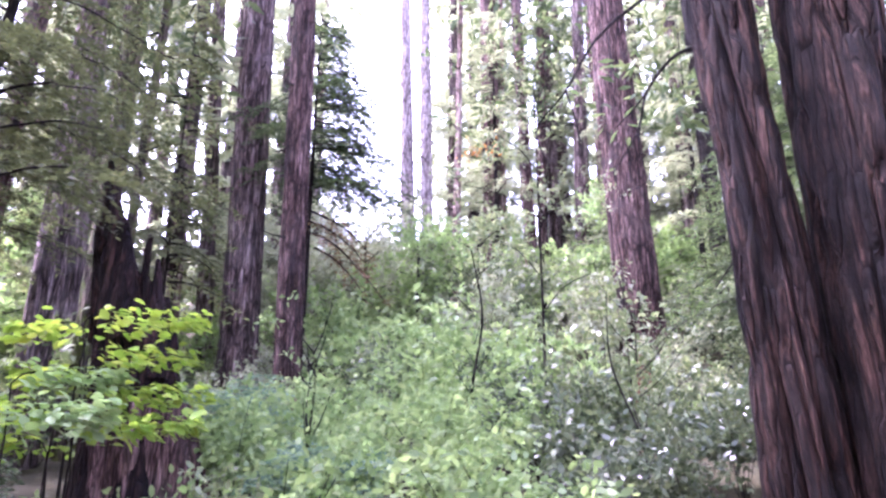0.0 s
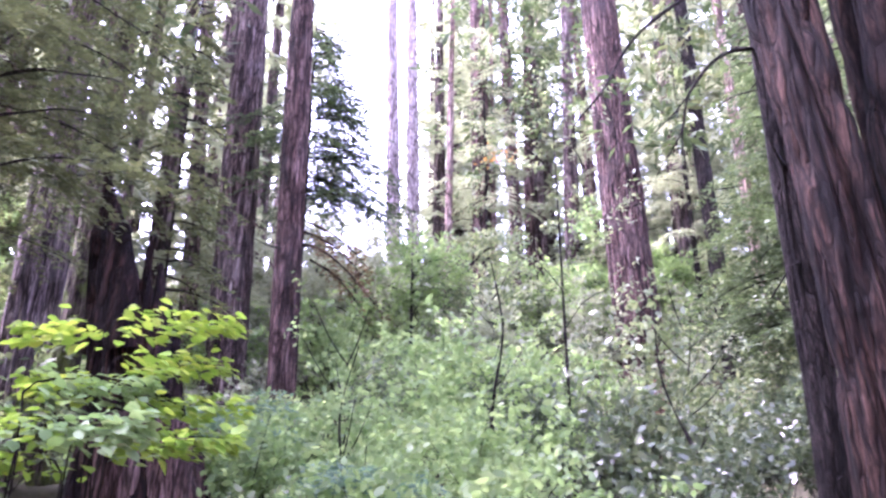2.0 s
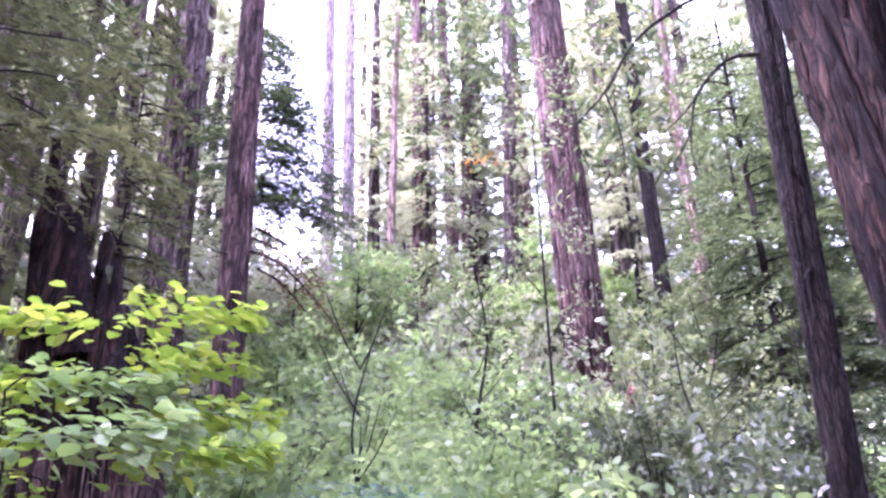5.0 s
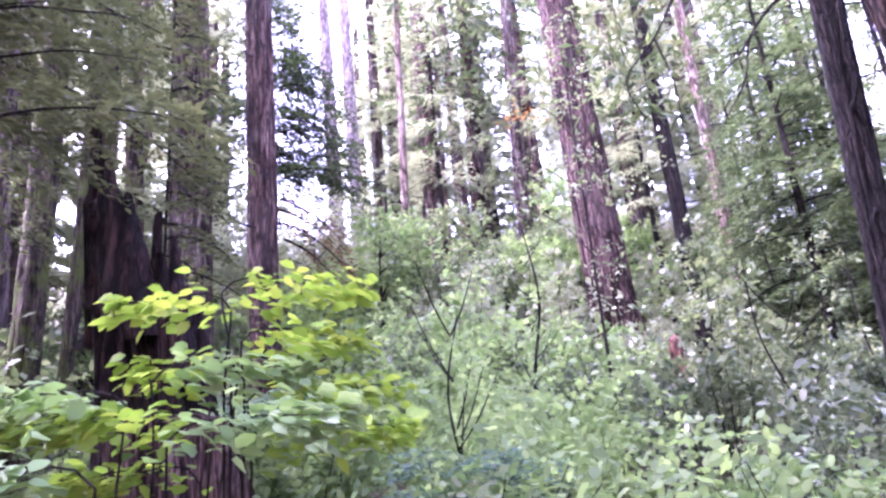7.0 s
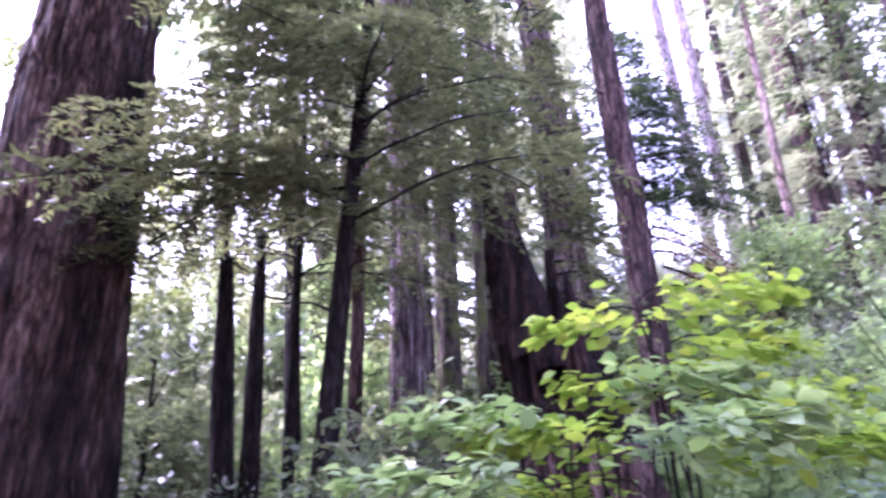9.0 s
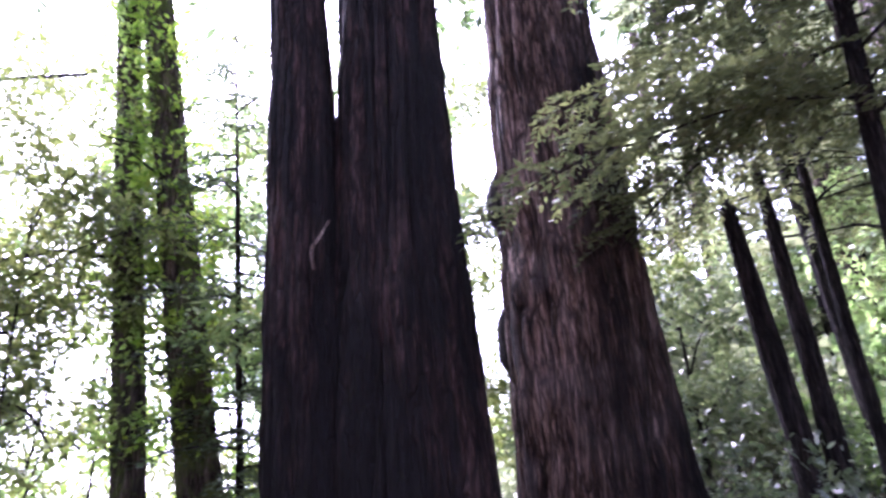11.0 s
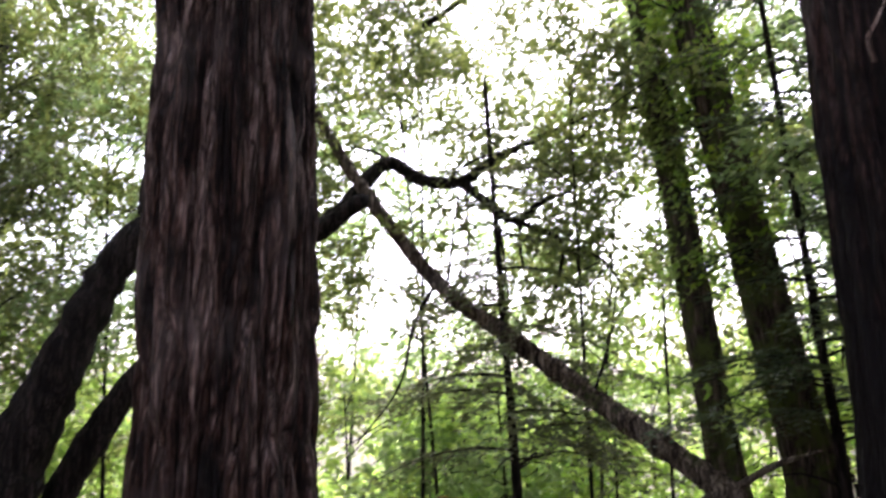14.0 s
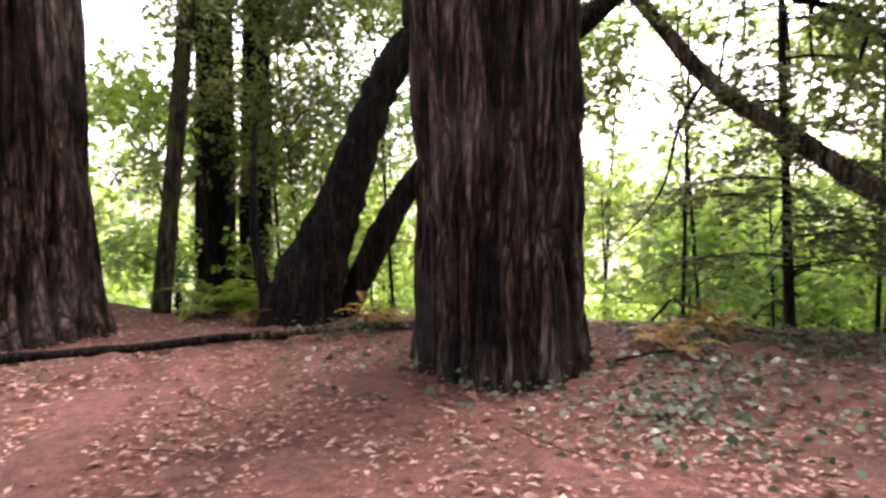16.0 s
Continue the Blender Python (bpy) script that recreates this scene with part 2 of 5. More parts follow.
# ---- mesh helpers ----
def raw_mesh(name, verts, faces, mat, smooth=False):
    """A mesh from arrays: verts (n, 3), faces (m, k)."""
    verts, faces = np.asarray(verts, np.float32), np.asarray(faces, np.int32)
    me = bpy.data.meshes.new(name)
    k = faces.shape[1]
    me.vertices.add(len(verts))
    me.vertices.foreach_set("co", verts.ravel())
    me.loops.add(faces.size)
    me.loops.foreach_set("vertex_index", faces.ravel())
    me.polygons.add(len(faces))
    me.polygons.foreach_set("loop_start", np.arange(0, faces.size, k, dtype=np.int32))
    me.polygons.foreach_set("loop_total", np.full(len(faces), k, np.int32))
    if smooth:
        me.polygons.foreach_set("use_smooth", np.ones(len(faces), bool))
    me.materials.append(mat)
    me.update()
    me.validate()
    return me


def part(name, me, parent, label="", m=None):
    ob = new(name, me)
    ob.parent = parent
    if m is not None:
        ob.matrix_basis = m
    return tagged(ob, label)


def thing(name, x, y, z, label, category, group="", turn=0.0, kind=""):
    ob = new(name)
    ob.empty_display_size = 0.2
    ob.matrix_basis = pose(x, y, z, 0, 0, turn)
    return tagged(ob, label, category, group, kind)


def vnoise(u, v, seed, period):
    """Smooth value noise, periodic in u."""
    tab = np.random.default_rng(seed).random((period, 256))
    iu, iv = np.floor(u).astype(int), np.floor(v).astype(int)
    fu, fv = u - iu, v - iv
    fu, fv = fu * fu * (3 - 2 * fu), fv * fv * (3 - 2 * fv)
    a, b = iu % period, (iu + 1) % period
    c, d = iv % 256, (iv + 1) % 256
    return (tab[a, c] * (1 - fu) + tab[b, c] * fu) * (1 - fv) + (tab[a, d] * (1 - fu) + tab[b, d] * fu) * fv


def catmull(pts, step=0.12):
    p = np.asarray(pts, float)
    q = np.vstack([2 * p[0] - p[1], p, 2 * p[-1] - p[-2]])
    res = []
    for i in range(1, len(q) - 2):
        n = max(2, int(np.linalg.norm(q[i + 1] - q[i]) / step))
        for t in np.linspace(0, 1, n, endpoint=False):
            res.append(0.5 * (2 * q[i] + (q[i + 1] - q[i - 1]) * t + (2 * q[i - 1] - 5 * q[i] + 4 * q[i + 1] - q[i + 2]) * t * t
                              + (3 * q[i] - q[i - 1] - 3 * q[i + 1] + q[i + 2]) * t ** 3))
    res.append(p[-1])
    return np.array(res)


def tube(pts, r0, r1, sides=8, rough=0.08, seed=0, step=0.12):
    """A tapered, slightly knotty limb along a curve, closed at its tip."""
    c = catmull(pts, step)
    rng = np.random.default_rng(seed)
    n = len(c)
    tan = np.gradient(c, axis=0)
    tan /= np.linalg.norm(tan, axis=1)[:, None] + 1e-9
    ref = np.array([0.31, 0.87, 0.38])
    a = np.cross(tan, ref)
    a /= np.linalg.norm(a, axis=1)[:, None] + 1e-9
    b = np.cross(tan, a)
    rad = np.linspace(r0, r1, n)[:, None] * (1 + rough * rng.standard_normal((n, 1)))
    ang = np.linspace(0, 2 * np.pi, sides, endpoint=False)
    rr = rad * (1 + 0.6 * rough * rng.standard_normal((n, sides)))
    v = c[:, None] + rr[..., None] * (np.cos(ang)[None, :, None] * a[:, None] + np.sin(ang)[None, :, None] * b[:, None])
    v = np.vstack([v.reshape(-1, 3), c[-1:] + tan[-1:] * r1])
    i = np.arange(n - 1)[:, None] * sides + np.arange(sides)
    j = np.arange(n - 1)[:, None] * sides + (np.arange(sides) + 1) % sides
    f = np.stack([i, j, j + sides, i + sides], -1).reshape(-1, 4)
    last = (n - 1) * sides
    cap = [[last + k, last + (k + 1) % sides, len(v) - 1, len(v) - 1] for k in range(0, sides)]
    return v, np.vstack([f, np.array(cap)[:, [0, 1, 2, 2]]])


def tris(f):
    """Quads as triangles, dropping the empty halves."""
    t = np.vstack([f[:, [0, 1, 2]], f[:, [0, 2, 3]]])
    return t[(t[:, 0] != t[:, 1]) & (t[:, 1] != t[:, 2]) & (t[:, 0] != t[:, 2])]


def limb_mesh(name, paths, mat, seed=0, sides=7):
    """One mesh of several limbs: each (points, thick end, thin end)."""
    vs, fs, k = [], [], 0
    for n, (pts, r0, r1) in enumerate(paths):
        v, f = tube(pts, r0, r1, sides, 0.07, seed + n, 0.12 if sides > 5 else 0.3)
        vs.append(v)
        fs.append(tris(f) + k)
        k += len(v)
    return raw_mesh(name, np.vstack(vs), np.vstack(fs), mat, True)


def trunk_mesh(name, height, r, taper, lean, mat, seed, sides=220, ring=0.13, fissure=0.05, spacing=0.11, flare=0.12, flare_h=0.5, flutes=0.05, top=0.25, detail_to=7.2):
    """A trunk with furrowed, fluted bark. r: radius at the ground, taper: share lost per metre."""
    zs = list(np.arange(-0.5, min(detail_to, height), ring)) + list(np.arange(min(detail_to, height), height + 0.01, 0.9))
    z = np.array(zs)[:, None]
    a = np.linspace(0, 2 * np.pi, sides, endpoint=False)[None, :]
    rad = r * np.maximum(top, 1 - taper * np.maximum(z, 0)) * (1 + flare * np.exp(-np.maximum(z + 0.1, 0) / flare_h)) + 0 * a
    per = max(6, int(2 * np.pi * r / spacing))
    u = a / (2 * np.pi) * per
    drift = 1.6 * (vnoise(u * 0 + a / (2 * np.pi) * 6, z * 0.25, seed + 5, 6) - 0.5)
    n1 = vnoise(u + drift, z * 0.35, seed, per)
    n2 = vnoise(u * 2 + drift * 2 + 0.3 * z, z * 1.3, seed + 1, per * 2)
    n3 = vnoise(u * 4 + 2 * drift, z * 3.0, seed + 2, per * 4)
    furrow = (1 - np.abs(2 * n1 - 1)) ** 3.2
    split = (1 - np.abs(2 * n2 - 1)) ** 3.0
    fl = vnoise(a / (2 * np.pi) * 7 + 0 * z, z * 0.12, seed + 3, 7) - 0.5
    rad = rad * (1 + 2 * flutes * fl * (1 + 2.2 * np.exp(-np.maximum(z, 0) / 1.2)))
    rad = rad - 1.5 * fissure * furrow - 0.75 * fissure * split - 0.35 * fissure * n3
    x = rad * np.cos(a) + lean[0] * z
    y = rad * np.sin(a) + lean[1] * z
    v = np.stack([x, y, z + 0 * a], -1).reshape(-1, 3)
    n = len(zs)
    i = np.arange(n - 1)[:, None] * sides + np.arange(sides)
    j = np.arange(n - 1)[:, None] * sides + (np.arange(sides) + 1) % sides
    f = np.stack([i, j, j + sides, i + sides], -1).reshape(-1, 4)
    v = np.vstack([v, [[lean[0] * zs[-1], lean[1] * zs[-1], zs[-1] + 0.2]]])
    last = (n - 1) * sides
    k = np.arange(sides)
    cap = np.stack([last + k, last + (k + 1) % sides, np.full(sides, len(v) - 1)], -1)
    return raw_mesh(name, v, np.vstack([tris(f), cap]), mat, True)


def unit(v):
    return v / (np.linalg.norm(v, axis=-1, keepdims=True) + 1e-9)


def leaf_arrays(p, d, up, length, width, fold=0.15, rounded=False):
    """Leaves as folded blades: base p, direction d, face normal near up."""
    d = unit(d)
    s = unit(np.cross(d, up))
    n = np.cross(s, d)
    ln, w = np.asarray(length).reshape(-1, 1), np.asarray(width).reshape(-1, 1)
    if rounded:
        ring = [p, p + d * ln * 0.28 + s * w * 0.46 + n * w * fold, p + d * ln * 0.68 + s * w * 0.44 + n * w * fold, p + d * ln,
                p + d * ln * 0.68 - s * w * 0.44 + n * w * fold, p + d * ln * 0.28 - s * w * 0.46 + n * w * fold]
    else:
        ring = [p, p + d * ln * 0.45 + s * w * 0.5 + n * w * fold, p + d * ln, p + d * ln * 0.45 - s * w * 0.5 + n * w * fold]
    k = len(ring)
    v = np.stack(ring, 1).reshape(-1, 3)
    f = np.arange(len(p) * k).reshape(-1, k)
    return v, f


def leaf_mesh(name, p, d, up, length, width, mat, fold=0.15, rounded=False):
    v, f = leaf_arrays(p, d, up, length, width, fold, rounded)
    return raw_mesh(name, v, f, mat)


def cloud(blobs, per_m3, rng, twig=9, spread=0.14, shell=0.35):
    """Leaf places in ragged clusters within ellipsoids (x, y, z, rx, ry, rz): base points and outward directions."""
    ps, ds = [], []
    for x, y, z, rx, ry, rz in blobs:
        n = max(3, int(per_m3 * 4.19 * rx * ry * rz / twig))
        o = unit(rng.standard_normal((n, 3))) * (shell + (1 - shell) * rng.random((n, 1)) ** 0.5) * (0.75 + 0.45 * rng.random((n, 1)))
        c = np.array([x, y, z]) + o * [rx, ry, rz]
        way = unit(o + 0.6 * rng.standard_normal((n, 3)) + [0, 0, -0.1])
        t = rng.random((n, twig, 1))
        p = c[:, None] + way[:, None] * (t - 0.5) * spread * 2.6 + rng.standard_normal((n, twig, 3)) * spread * 0.35
        d = way[:, None] + 0.9 * rng.standard_normal((n, twig, 3))
        ps.append(p.reshape(-1, 3))
        ds.append(d.reshape(-1, 3))
    return np.vstack(ps), np.vstack(ds)


def cloud_mesh(name, blobs, per_m3, size, mat, seed, flat=0.6, aspect=0.45, rounded=False, twig=9, spread=0.14, shell=0.35):
    rng = np.random.default_rng(seed)
    p, d = cloud(blobs, per_m3, rng, twig, spread, shell)
    n = len(p)
    up = unit(rng.standard_normal((n, 3)) * (1 - flat) + np.array([0, 0, flat]))
    ln = size * (0.65 + 0.7 * rng.random(n))
    d[:, 2] *= 1 - 0.5 * flat
    return leaf_mesh(name, p, d, up, ln, ln * aspect, mat, 0.15, rounded)


def spray(start, way, length, droop, rng, step=0.055, leaf=0.11, width=0.04, side=0.42):
    """One flat conifer branch: its axis points and the needles' bases, directions and normals."""
    way = unit(np.asarray(way, float))
    k = max(6, int(length / max(0.11, 0.6 * step)))
    s = np.linspace(0, 1, k)
    axis = np.asarray(start, float) + way * length * s[:, None] + np.array([0, 0, -1.0]) * (droop * length * s ** 2)[:, None]
    axis[:, :2] += 0.04 * length * np.cumsum(rng.standard_normal((k, 2)), 0) / k ** 0.5
    cross = unit(np.cross(way, [0, 0, 1.0]))
    ps, ds, us = [], [], []
    for i in range(1, k):
        for sg in (-1, 1):
            if rng.random() < 0.12:
                continue
            bl = side * length * (1 - 0.75 * s[i]) * (0.5 + 0.7 * rng.random()) * min(1, s[i] * 4)
            m = max(2, int(bl / step))
            t = np.linspace(0.1, 1, m)[:, None]
            bw = unit(way * 0.65 + cross * sg + 0.15 * rng.standard_normal(3))
            pts = axis[i] + bw * bl * t + np.array([0, 0, -1.0]) * (0.35 + 0.5 * droop) * bl * t ** 2
            for sd in (-1, 1):
                ps.append(pts)
                ds.append(bw + sd * 0.8 * np.cross(bw, [0, 0, 1.0]) + 0.25 * rng.standard_normal((m, 3)) + np.array([0, 0, -0.25]))
                us.append(np.array([0, 0, 1.0]) + 0.45 * rng.standard_normal((m, 3)))
    return axis, np.vstack(ps), np.vstack(ds), np.vstack(us)


def spray_mesh(name, branches, mat, seed, step=0.055, leaf=0.115, width=0.042, side=0.42):
    """Needles of many branches (start, way, length, droop) in one mesh; also the axes."""
    rng = np.random.default_rng(seed)
    got = [spray(*b, rng, step, leaf, width, side) for b in branches]
    p, d, u = (np.vstack([g[i] for g in got]) for i in (1, 2, 3))
    ln = leaf * (0.7 + 0.6 * rng.random(len(p)))
    return leaf_mesh(name, p, d, u, ln, ln * width / leaf, mat), [g[0] for g in got]


# ---- the ground ----
def ground_z(x, y):
    """Trail level, a wooded hill that rises beyond it, and a bank that drops away on the other side."""
    q = 0.2 * x + 0.98 * y
    w = -0.95 * x - 0.31 * y
    hill = 0.20 * np.logaddexp(0, (np.minimum(q, 15) - 4.0) * 1.6) / 1.6 + 0.43 * np.clip(q - 15, 0, 45)
    bank = -0.45 * np.logaddexp(0, (np.minimum(w, 24) - 11.3) * 2.5) / 2.5
    side = 1 / (1 + np.exp(np.clip(-0.9 * (q - 3.5), -40, 40)))
    return hill + bank * (1 - side) + 0.05 * np.sin(1.3 * x + 0.4 * y) * np.sin(0.9 * y - 0.5 * x) + 0.02 * np.sin(3.1 * x) * np.sin(2.7 * y + 1)


def gz(x, y):
    return float(ground_z(np.float64(x), np.float64(y)))


def build_ground():
    near = np.arange(-26, 30.01, 0.3)
    far = np.array([35, 42, 52, 70, 110, 200, 500, 1500])
    ax = np.concatenate([-far[::-1] , near, far + 1])
    gx, gy = np.meshgrid(ax, ax, indexing="ij")
    rough = 0.025 * np.random.default_rng(3).standard_normal(gx.shape)
    z = ground_z(gx, gy) + rough
    n = len(ax)
    v = np.stack([gx, gy, z], -1).reshape(-1, 3)
    i = (np.arange(n - 1)[:, None] * n + np.arange(n - 1)).ravel()
    f = np.stack([i, i + n, i + n + 1, i + 1], -1)
    me = raw_mesh("ground", v, f, DUFF, True)
    me.materials.append(MOSSY_FLOOR)
    c = v[f].mean(1)
    wild = (-0.95 * c[:, 0] - 0.31 * c[:, 1] > 12.2) | (0.2 * c[:, 0] + 0.98 * c[:, 1] > 6.0)
    me.polygons.foreach_set("material_index", wild.astype(np.int32))
    me.update()
    ob = new("ground", me)
    tagged(ob, "reddish brown forest floor of needles and duff", "ground", kind="structure")


build_ground()


# ---- redwoods ----
def crown_blobs(rng, lean, z0, z1, reach):
    res = []
    for z in np.arange(z0, z1, 1.6):
        a = rng.random() * 6.28
        k = reach * (1.1 - 0.7 * (z - z0) / (z1 - z0))
        res.append((lean[0] * z + 0.55 * k * math.cos(a), lean[1] * z + 0.55 * k * math.sin(a), z, k, k, 0.7))
    return res


def redwood(x, y, r, label, lean=(0.0, 0.0), mat=REDWOOD, height=24.0, taper=0.018, seed=1, near=False, crown=(11.0, 2.6), leaf=REDWOOD_LEAF,
            name="redwood_tree", group="", flare=0.12, flare_h=0.5, fissure=0.05, spacing=0.11, flutes=0.05, dense=9, burnt=None):
    """A tall conifer: furrowed trunk, ragged crown high up, dead limb stubs under it."""
    t = thing(name, x, y, gz(x, y), label, "tree", group)
    rng = np.random.default_rng(seed)
    sides, ring = (90, 0.16) if near == "thin" else (264, 0.09) if near else (56, 0.4)
    part("trunk", trunk_mesh("trunk", height, r, taper, lean, mat, seed, sides, ring, fissure if near else min(0.03, 0.12 * r), spacing if near else 0.16, flare, flare_h, flutes), t)
    stubs = []
    for _ in range(7):
        z, a, ln = rng.uniform(3.5, 10), rng.random() * 6.28, rng.uniform(0.25, 0.9)
        b = np.array([lean[0] * z + 0.8 * r * math.cos(a), lean[1] * z + 0.8 * r * math.sin(a), z])
        w = np.array([math.cos(a), math.sin(a), -0.15])
        stubs.append(([b, b + 0.5 * ln * w, b + ln * w + [0, 0, 0.08]], 0.03, 0.008))
    if near is not True:
        for s in stubs[:4]:
            part("dead_limb", limb_mesh("dead_limb", [s], DARK_BARK, seed, 5), t)
    if crown:
        z0, reach = crown
        part("crown", cloud_mesh("crown", crown_blobs(rng, lean, z0, height + 0.5, reach), dense, 0.42, leaf, seed, 0.6, 0.3, twig=7, spread=0.4), t)
    return t


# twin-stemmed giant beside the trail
t = redwood(4.0, 5.68, 0.60, "huge twin-stemmed redwood with furrowed reddish bark", (0.0, 0.0), REDWOOD_SHADED, seed=11, near=True, crown=None, flare=0.10, flare_h=1.0, fissure=0.095, spacing=0.19, flutes=0.12)
part("stem", trunk_mesh("stem", 24, 0.365, 0.006, (-0.042, 0.03), REDWOOD_SHADED, 12, 240, 0.09, 0.09, 0.18, 0.04, 1.2, 0.14), t, m=pose(-0.77, -0.02, 0))
# Crown out of view, made broad and dense to block light from overhead.
part("crown", cloud_mesh("crown", crown_blobs(np.random.default_rng(4), (-0.02, 0), 10.5, 24, 4.2), 12, 0.5, REDWOOD_LEAF, 4, 0.6, 0.3, twig=7, spread=0.4), t)
for n, lm in enumerate((([(-0.15, -0.50, 2.5), (0.05, -0.78, 2.62), (0.3, -1.0, 2.45)], 0.012, 0.005), ([(-0.2, -0.5, 2.2), (0.0, -0.8, 1.95), (0.15, -0.95, 1.5)], 0.012, 0.005))):
    part("dead_twig", limb_mesh("dead_twig", [lm], PALE_BARK, 30 + n, 6), t, "pale broken dead twig")

t = redwood(4.29, 8.0, 0.19, "slender dark trunk close beside a giant redwood", (-0.092, -0.147), DARK_BARK, 16, 0.012, 21, "thin", crown=(10.5, 1.4), name="young_redwood", spacing=0.09, fissure=0.02)
bare_limbs = [
    ([(-0.51, -0.81, 5.54), (-1.01, -0.69, 5.46), (-1.35, -0.47, 5.05), (-1.47, -0.39, 4.57), (-1.74, -0.23, 4.09)], 0.028, 0.006),
    ([(-1.35, -0.47, 5.05), (-1.52, -0.38, 4.82), (-1.73, -0.24, 4.62)], 0.013, 0.005),
    ([(-1.45, -0.40, 4.61), (-1.48, -0.39, 4.34), (-1.44, -0.39, 4.06)], 0.011, 0.005),
    ([(-0.64, -1.03, 6.99), (-0.85, -0.48, 6.67), (-1.29, -0.50, 6.37), (-1.82, -0.18, 5.97), (-2.22, 0.03, 5.29), (-2.58, 0.19, 4.80), (-2.48, 0.13, 4.29)], 0.033, 0.006),
    ([(-2.22, 0.03, 5.29), (-2.10, 0.00, 4.72), (-2.12, -0.02, 4.12)], 0.013, 0.005),
    ([(-0.28, -0.44, 3.02), (-0.60, -0.73, 2.89), (-0.91, -0.73, 2.51)], 0.018, 0.006),
]
for n, lm in enumerate(bare_limbs):
    part("limb", limb_mesh("limb", [lm], DARK_BARK, 34 + n, 6), t, "thin bare dark limb")
redwood(-3.51, 17.52, 0.52, "tall straight redwood with pinkish grey bark", (-0.024, -0.005), REDWOOD_GREY, 30, 0.012, 22, crown=(15, 2.4), group="hillside redwoods")
redwood(-2.06, 15.21, 0.33, "slim straight redwood with dark reddish bark", (-0.016, -0.002), REDWOOD, 28, 0.012, 23, crown=(14.5, 1.8), group="hillside redwoods")
redwood(-4.88, 19.79, 0.27, "thin grey redwood trunk on the slope", (-0.05, -0.012), REDWOOD_GREY, 26, 0.014, 24, crown=(15, 2.0), group="hillside redwoods")
redwood(6.9, 18.0, 0.64, "tall redwood with ruddy bark above the shrubs", (-0.03, 0.0), REDWOOD, 30, 0.012, 25, "thin", crown=(13, 2.6), group="hillside redwoods", flare=0.12, spacing=0.14, fissure=0.05)
redwood(3.94, 23.8, 0.42, "tall redwood trunk far up the slope", (-0.003, 0.0), REDWOOD, 28, 0.014, 26, crown=(8.5, 1.7), group="far hillside redwoods", dense=14)
redwood(4.3, 23.7, 0.11, "very thin pale trunk far up the slope", (0.009, 0.0), PALE_BARK, 20, 0.02, 27, crown=None, group="far hillside redwoods")
redwood(5.95, 26.4, 0.30, "dark trunk far up the slope", (-0.02, 0.0), REDWOOD, 28, 0.014, 28, crown=(10, 2.2), group="far hillside redwoods")
redwood(6.61, 27.2, 0.26, "dark trunk far up the slope", (0.024, 0.0), REDWOOD, 28, 0.014, 29, crown=(10, 2.0), group="far hillside redwoods")
redwood(1.10, 27.3, 0.33, "pinkish trunk paled by haze against the bright sky", (-0.029, 0.003), HAZY_BARK, 30, 0.014, 30, crown=(19, 1.2), group="far hillside redwoods", dense=5)
redwood(1.85, 27.2, 0.30, "pinkish trunk paled by haze against the bright sky", (-0.018, 0.002), HAZY_BARK, 26, 0.016, 31, crown=(18, 1.2), group="far hillside redwoods", dense=5)
redwood(2.25, 21.6, 0.17, "short pale trunk among hillside shrubs", (0.02, 0.0), PALE_BARK, 14, 0.03, 32, crown=(7, 1.2), group="far hillside redwoods")
redwood(8.95, 25.5, 0.26, "slim trunk on the upper slope", (-0.016, 0.008), REDWOOD, 26, 0.014, 33, crown=(9, 2.0), group="far hillside redwoods")
redwood(7.26, 24.1, 0.32, "pinkish trunk on the upper slope", (0.03, -0.02), REDWOOD_GREY, 28, 0.014, 34, crown=(11, 2.0), group="far hillside redwoods")
redwood(9.15, 15.9, 0.17, "thin pale trunk on the slope", (0.0, 0.0), PALE_BARK, 17, 0.02, 35, "thin", crown=(8.5, 1.8), leaf=HEMLOCK_LEAF, name="slender_tree", spacing=0.08, fissure=0.012)
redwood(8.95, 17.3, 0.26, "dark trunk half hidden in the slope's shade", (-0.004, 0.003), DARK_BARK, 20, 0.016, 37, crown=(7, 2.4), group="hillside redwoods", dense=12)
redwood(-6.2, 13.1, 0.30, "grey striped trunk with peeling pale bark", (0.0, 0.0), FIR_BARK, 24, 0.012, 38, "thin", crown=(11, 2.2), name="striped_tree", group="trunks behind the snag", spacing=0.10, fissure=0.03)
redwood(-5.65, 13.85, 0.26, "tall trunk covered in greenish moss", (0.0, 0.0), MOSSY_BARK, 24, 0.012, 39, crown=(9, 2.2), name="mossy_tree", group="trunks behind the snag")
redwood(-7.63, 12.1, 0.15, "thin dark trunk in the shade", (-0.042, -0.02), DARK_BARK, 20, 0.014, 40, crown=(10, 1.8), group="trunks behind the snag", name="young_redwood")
redwood(-6.51, 11.5, 0.12, "thin ruddy trunk in the shade", (0.02, 0.008), REDWOOD, 18, 0.014, 41, crown=(9, 1.6), group="trunks behind the snag", name="young_redwood")
redwood(-4.93, 13.0, 0.12, "thin mossy trunk in the shade", (0.018, 0.004), MOSSY_BARK, 18, 0.014, 42, crown=(9, 1.5), group="trunks behind the snag", name="young_redwood")
redwood(-6.4, 14.9, 0.31, "tall shaded trunk with grey bark", (-0.05, -0.02), FIR_BARK, 24, 0.014, 43, crown=(10, 2.2), group="trunks behind the snag")
redwood(-7.45, 9.95, 0.20, "black charred trunk leaning to its neighbour", (-0.05, -0.03), DARK_BARK, 4.2, 0.10, 44, crown=None, name="burnt_snag", group="burnt pair")
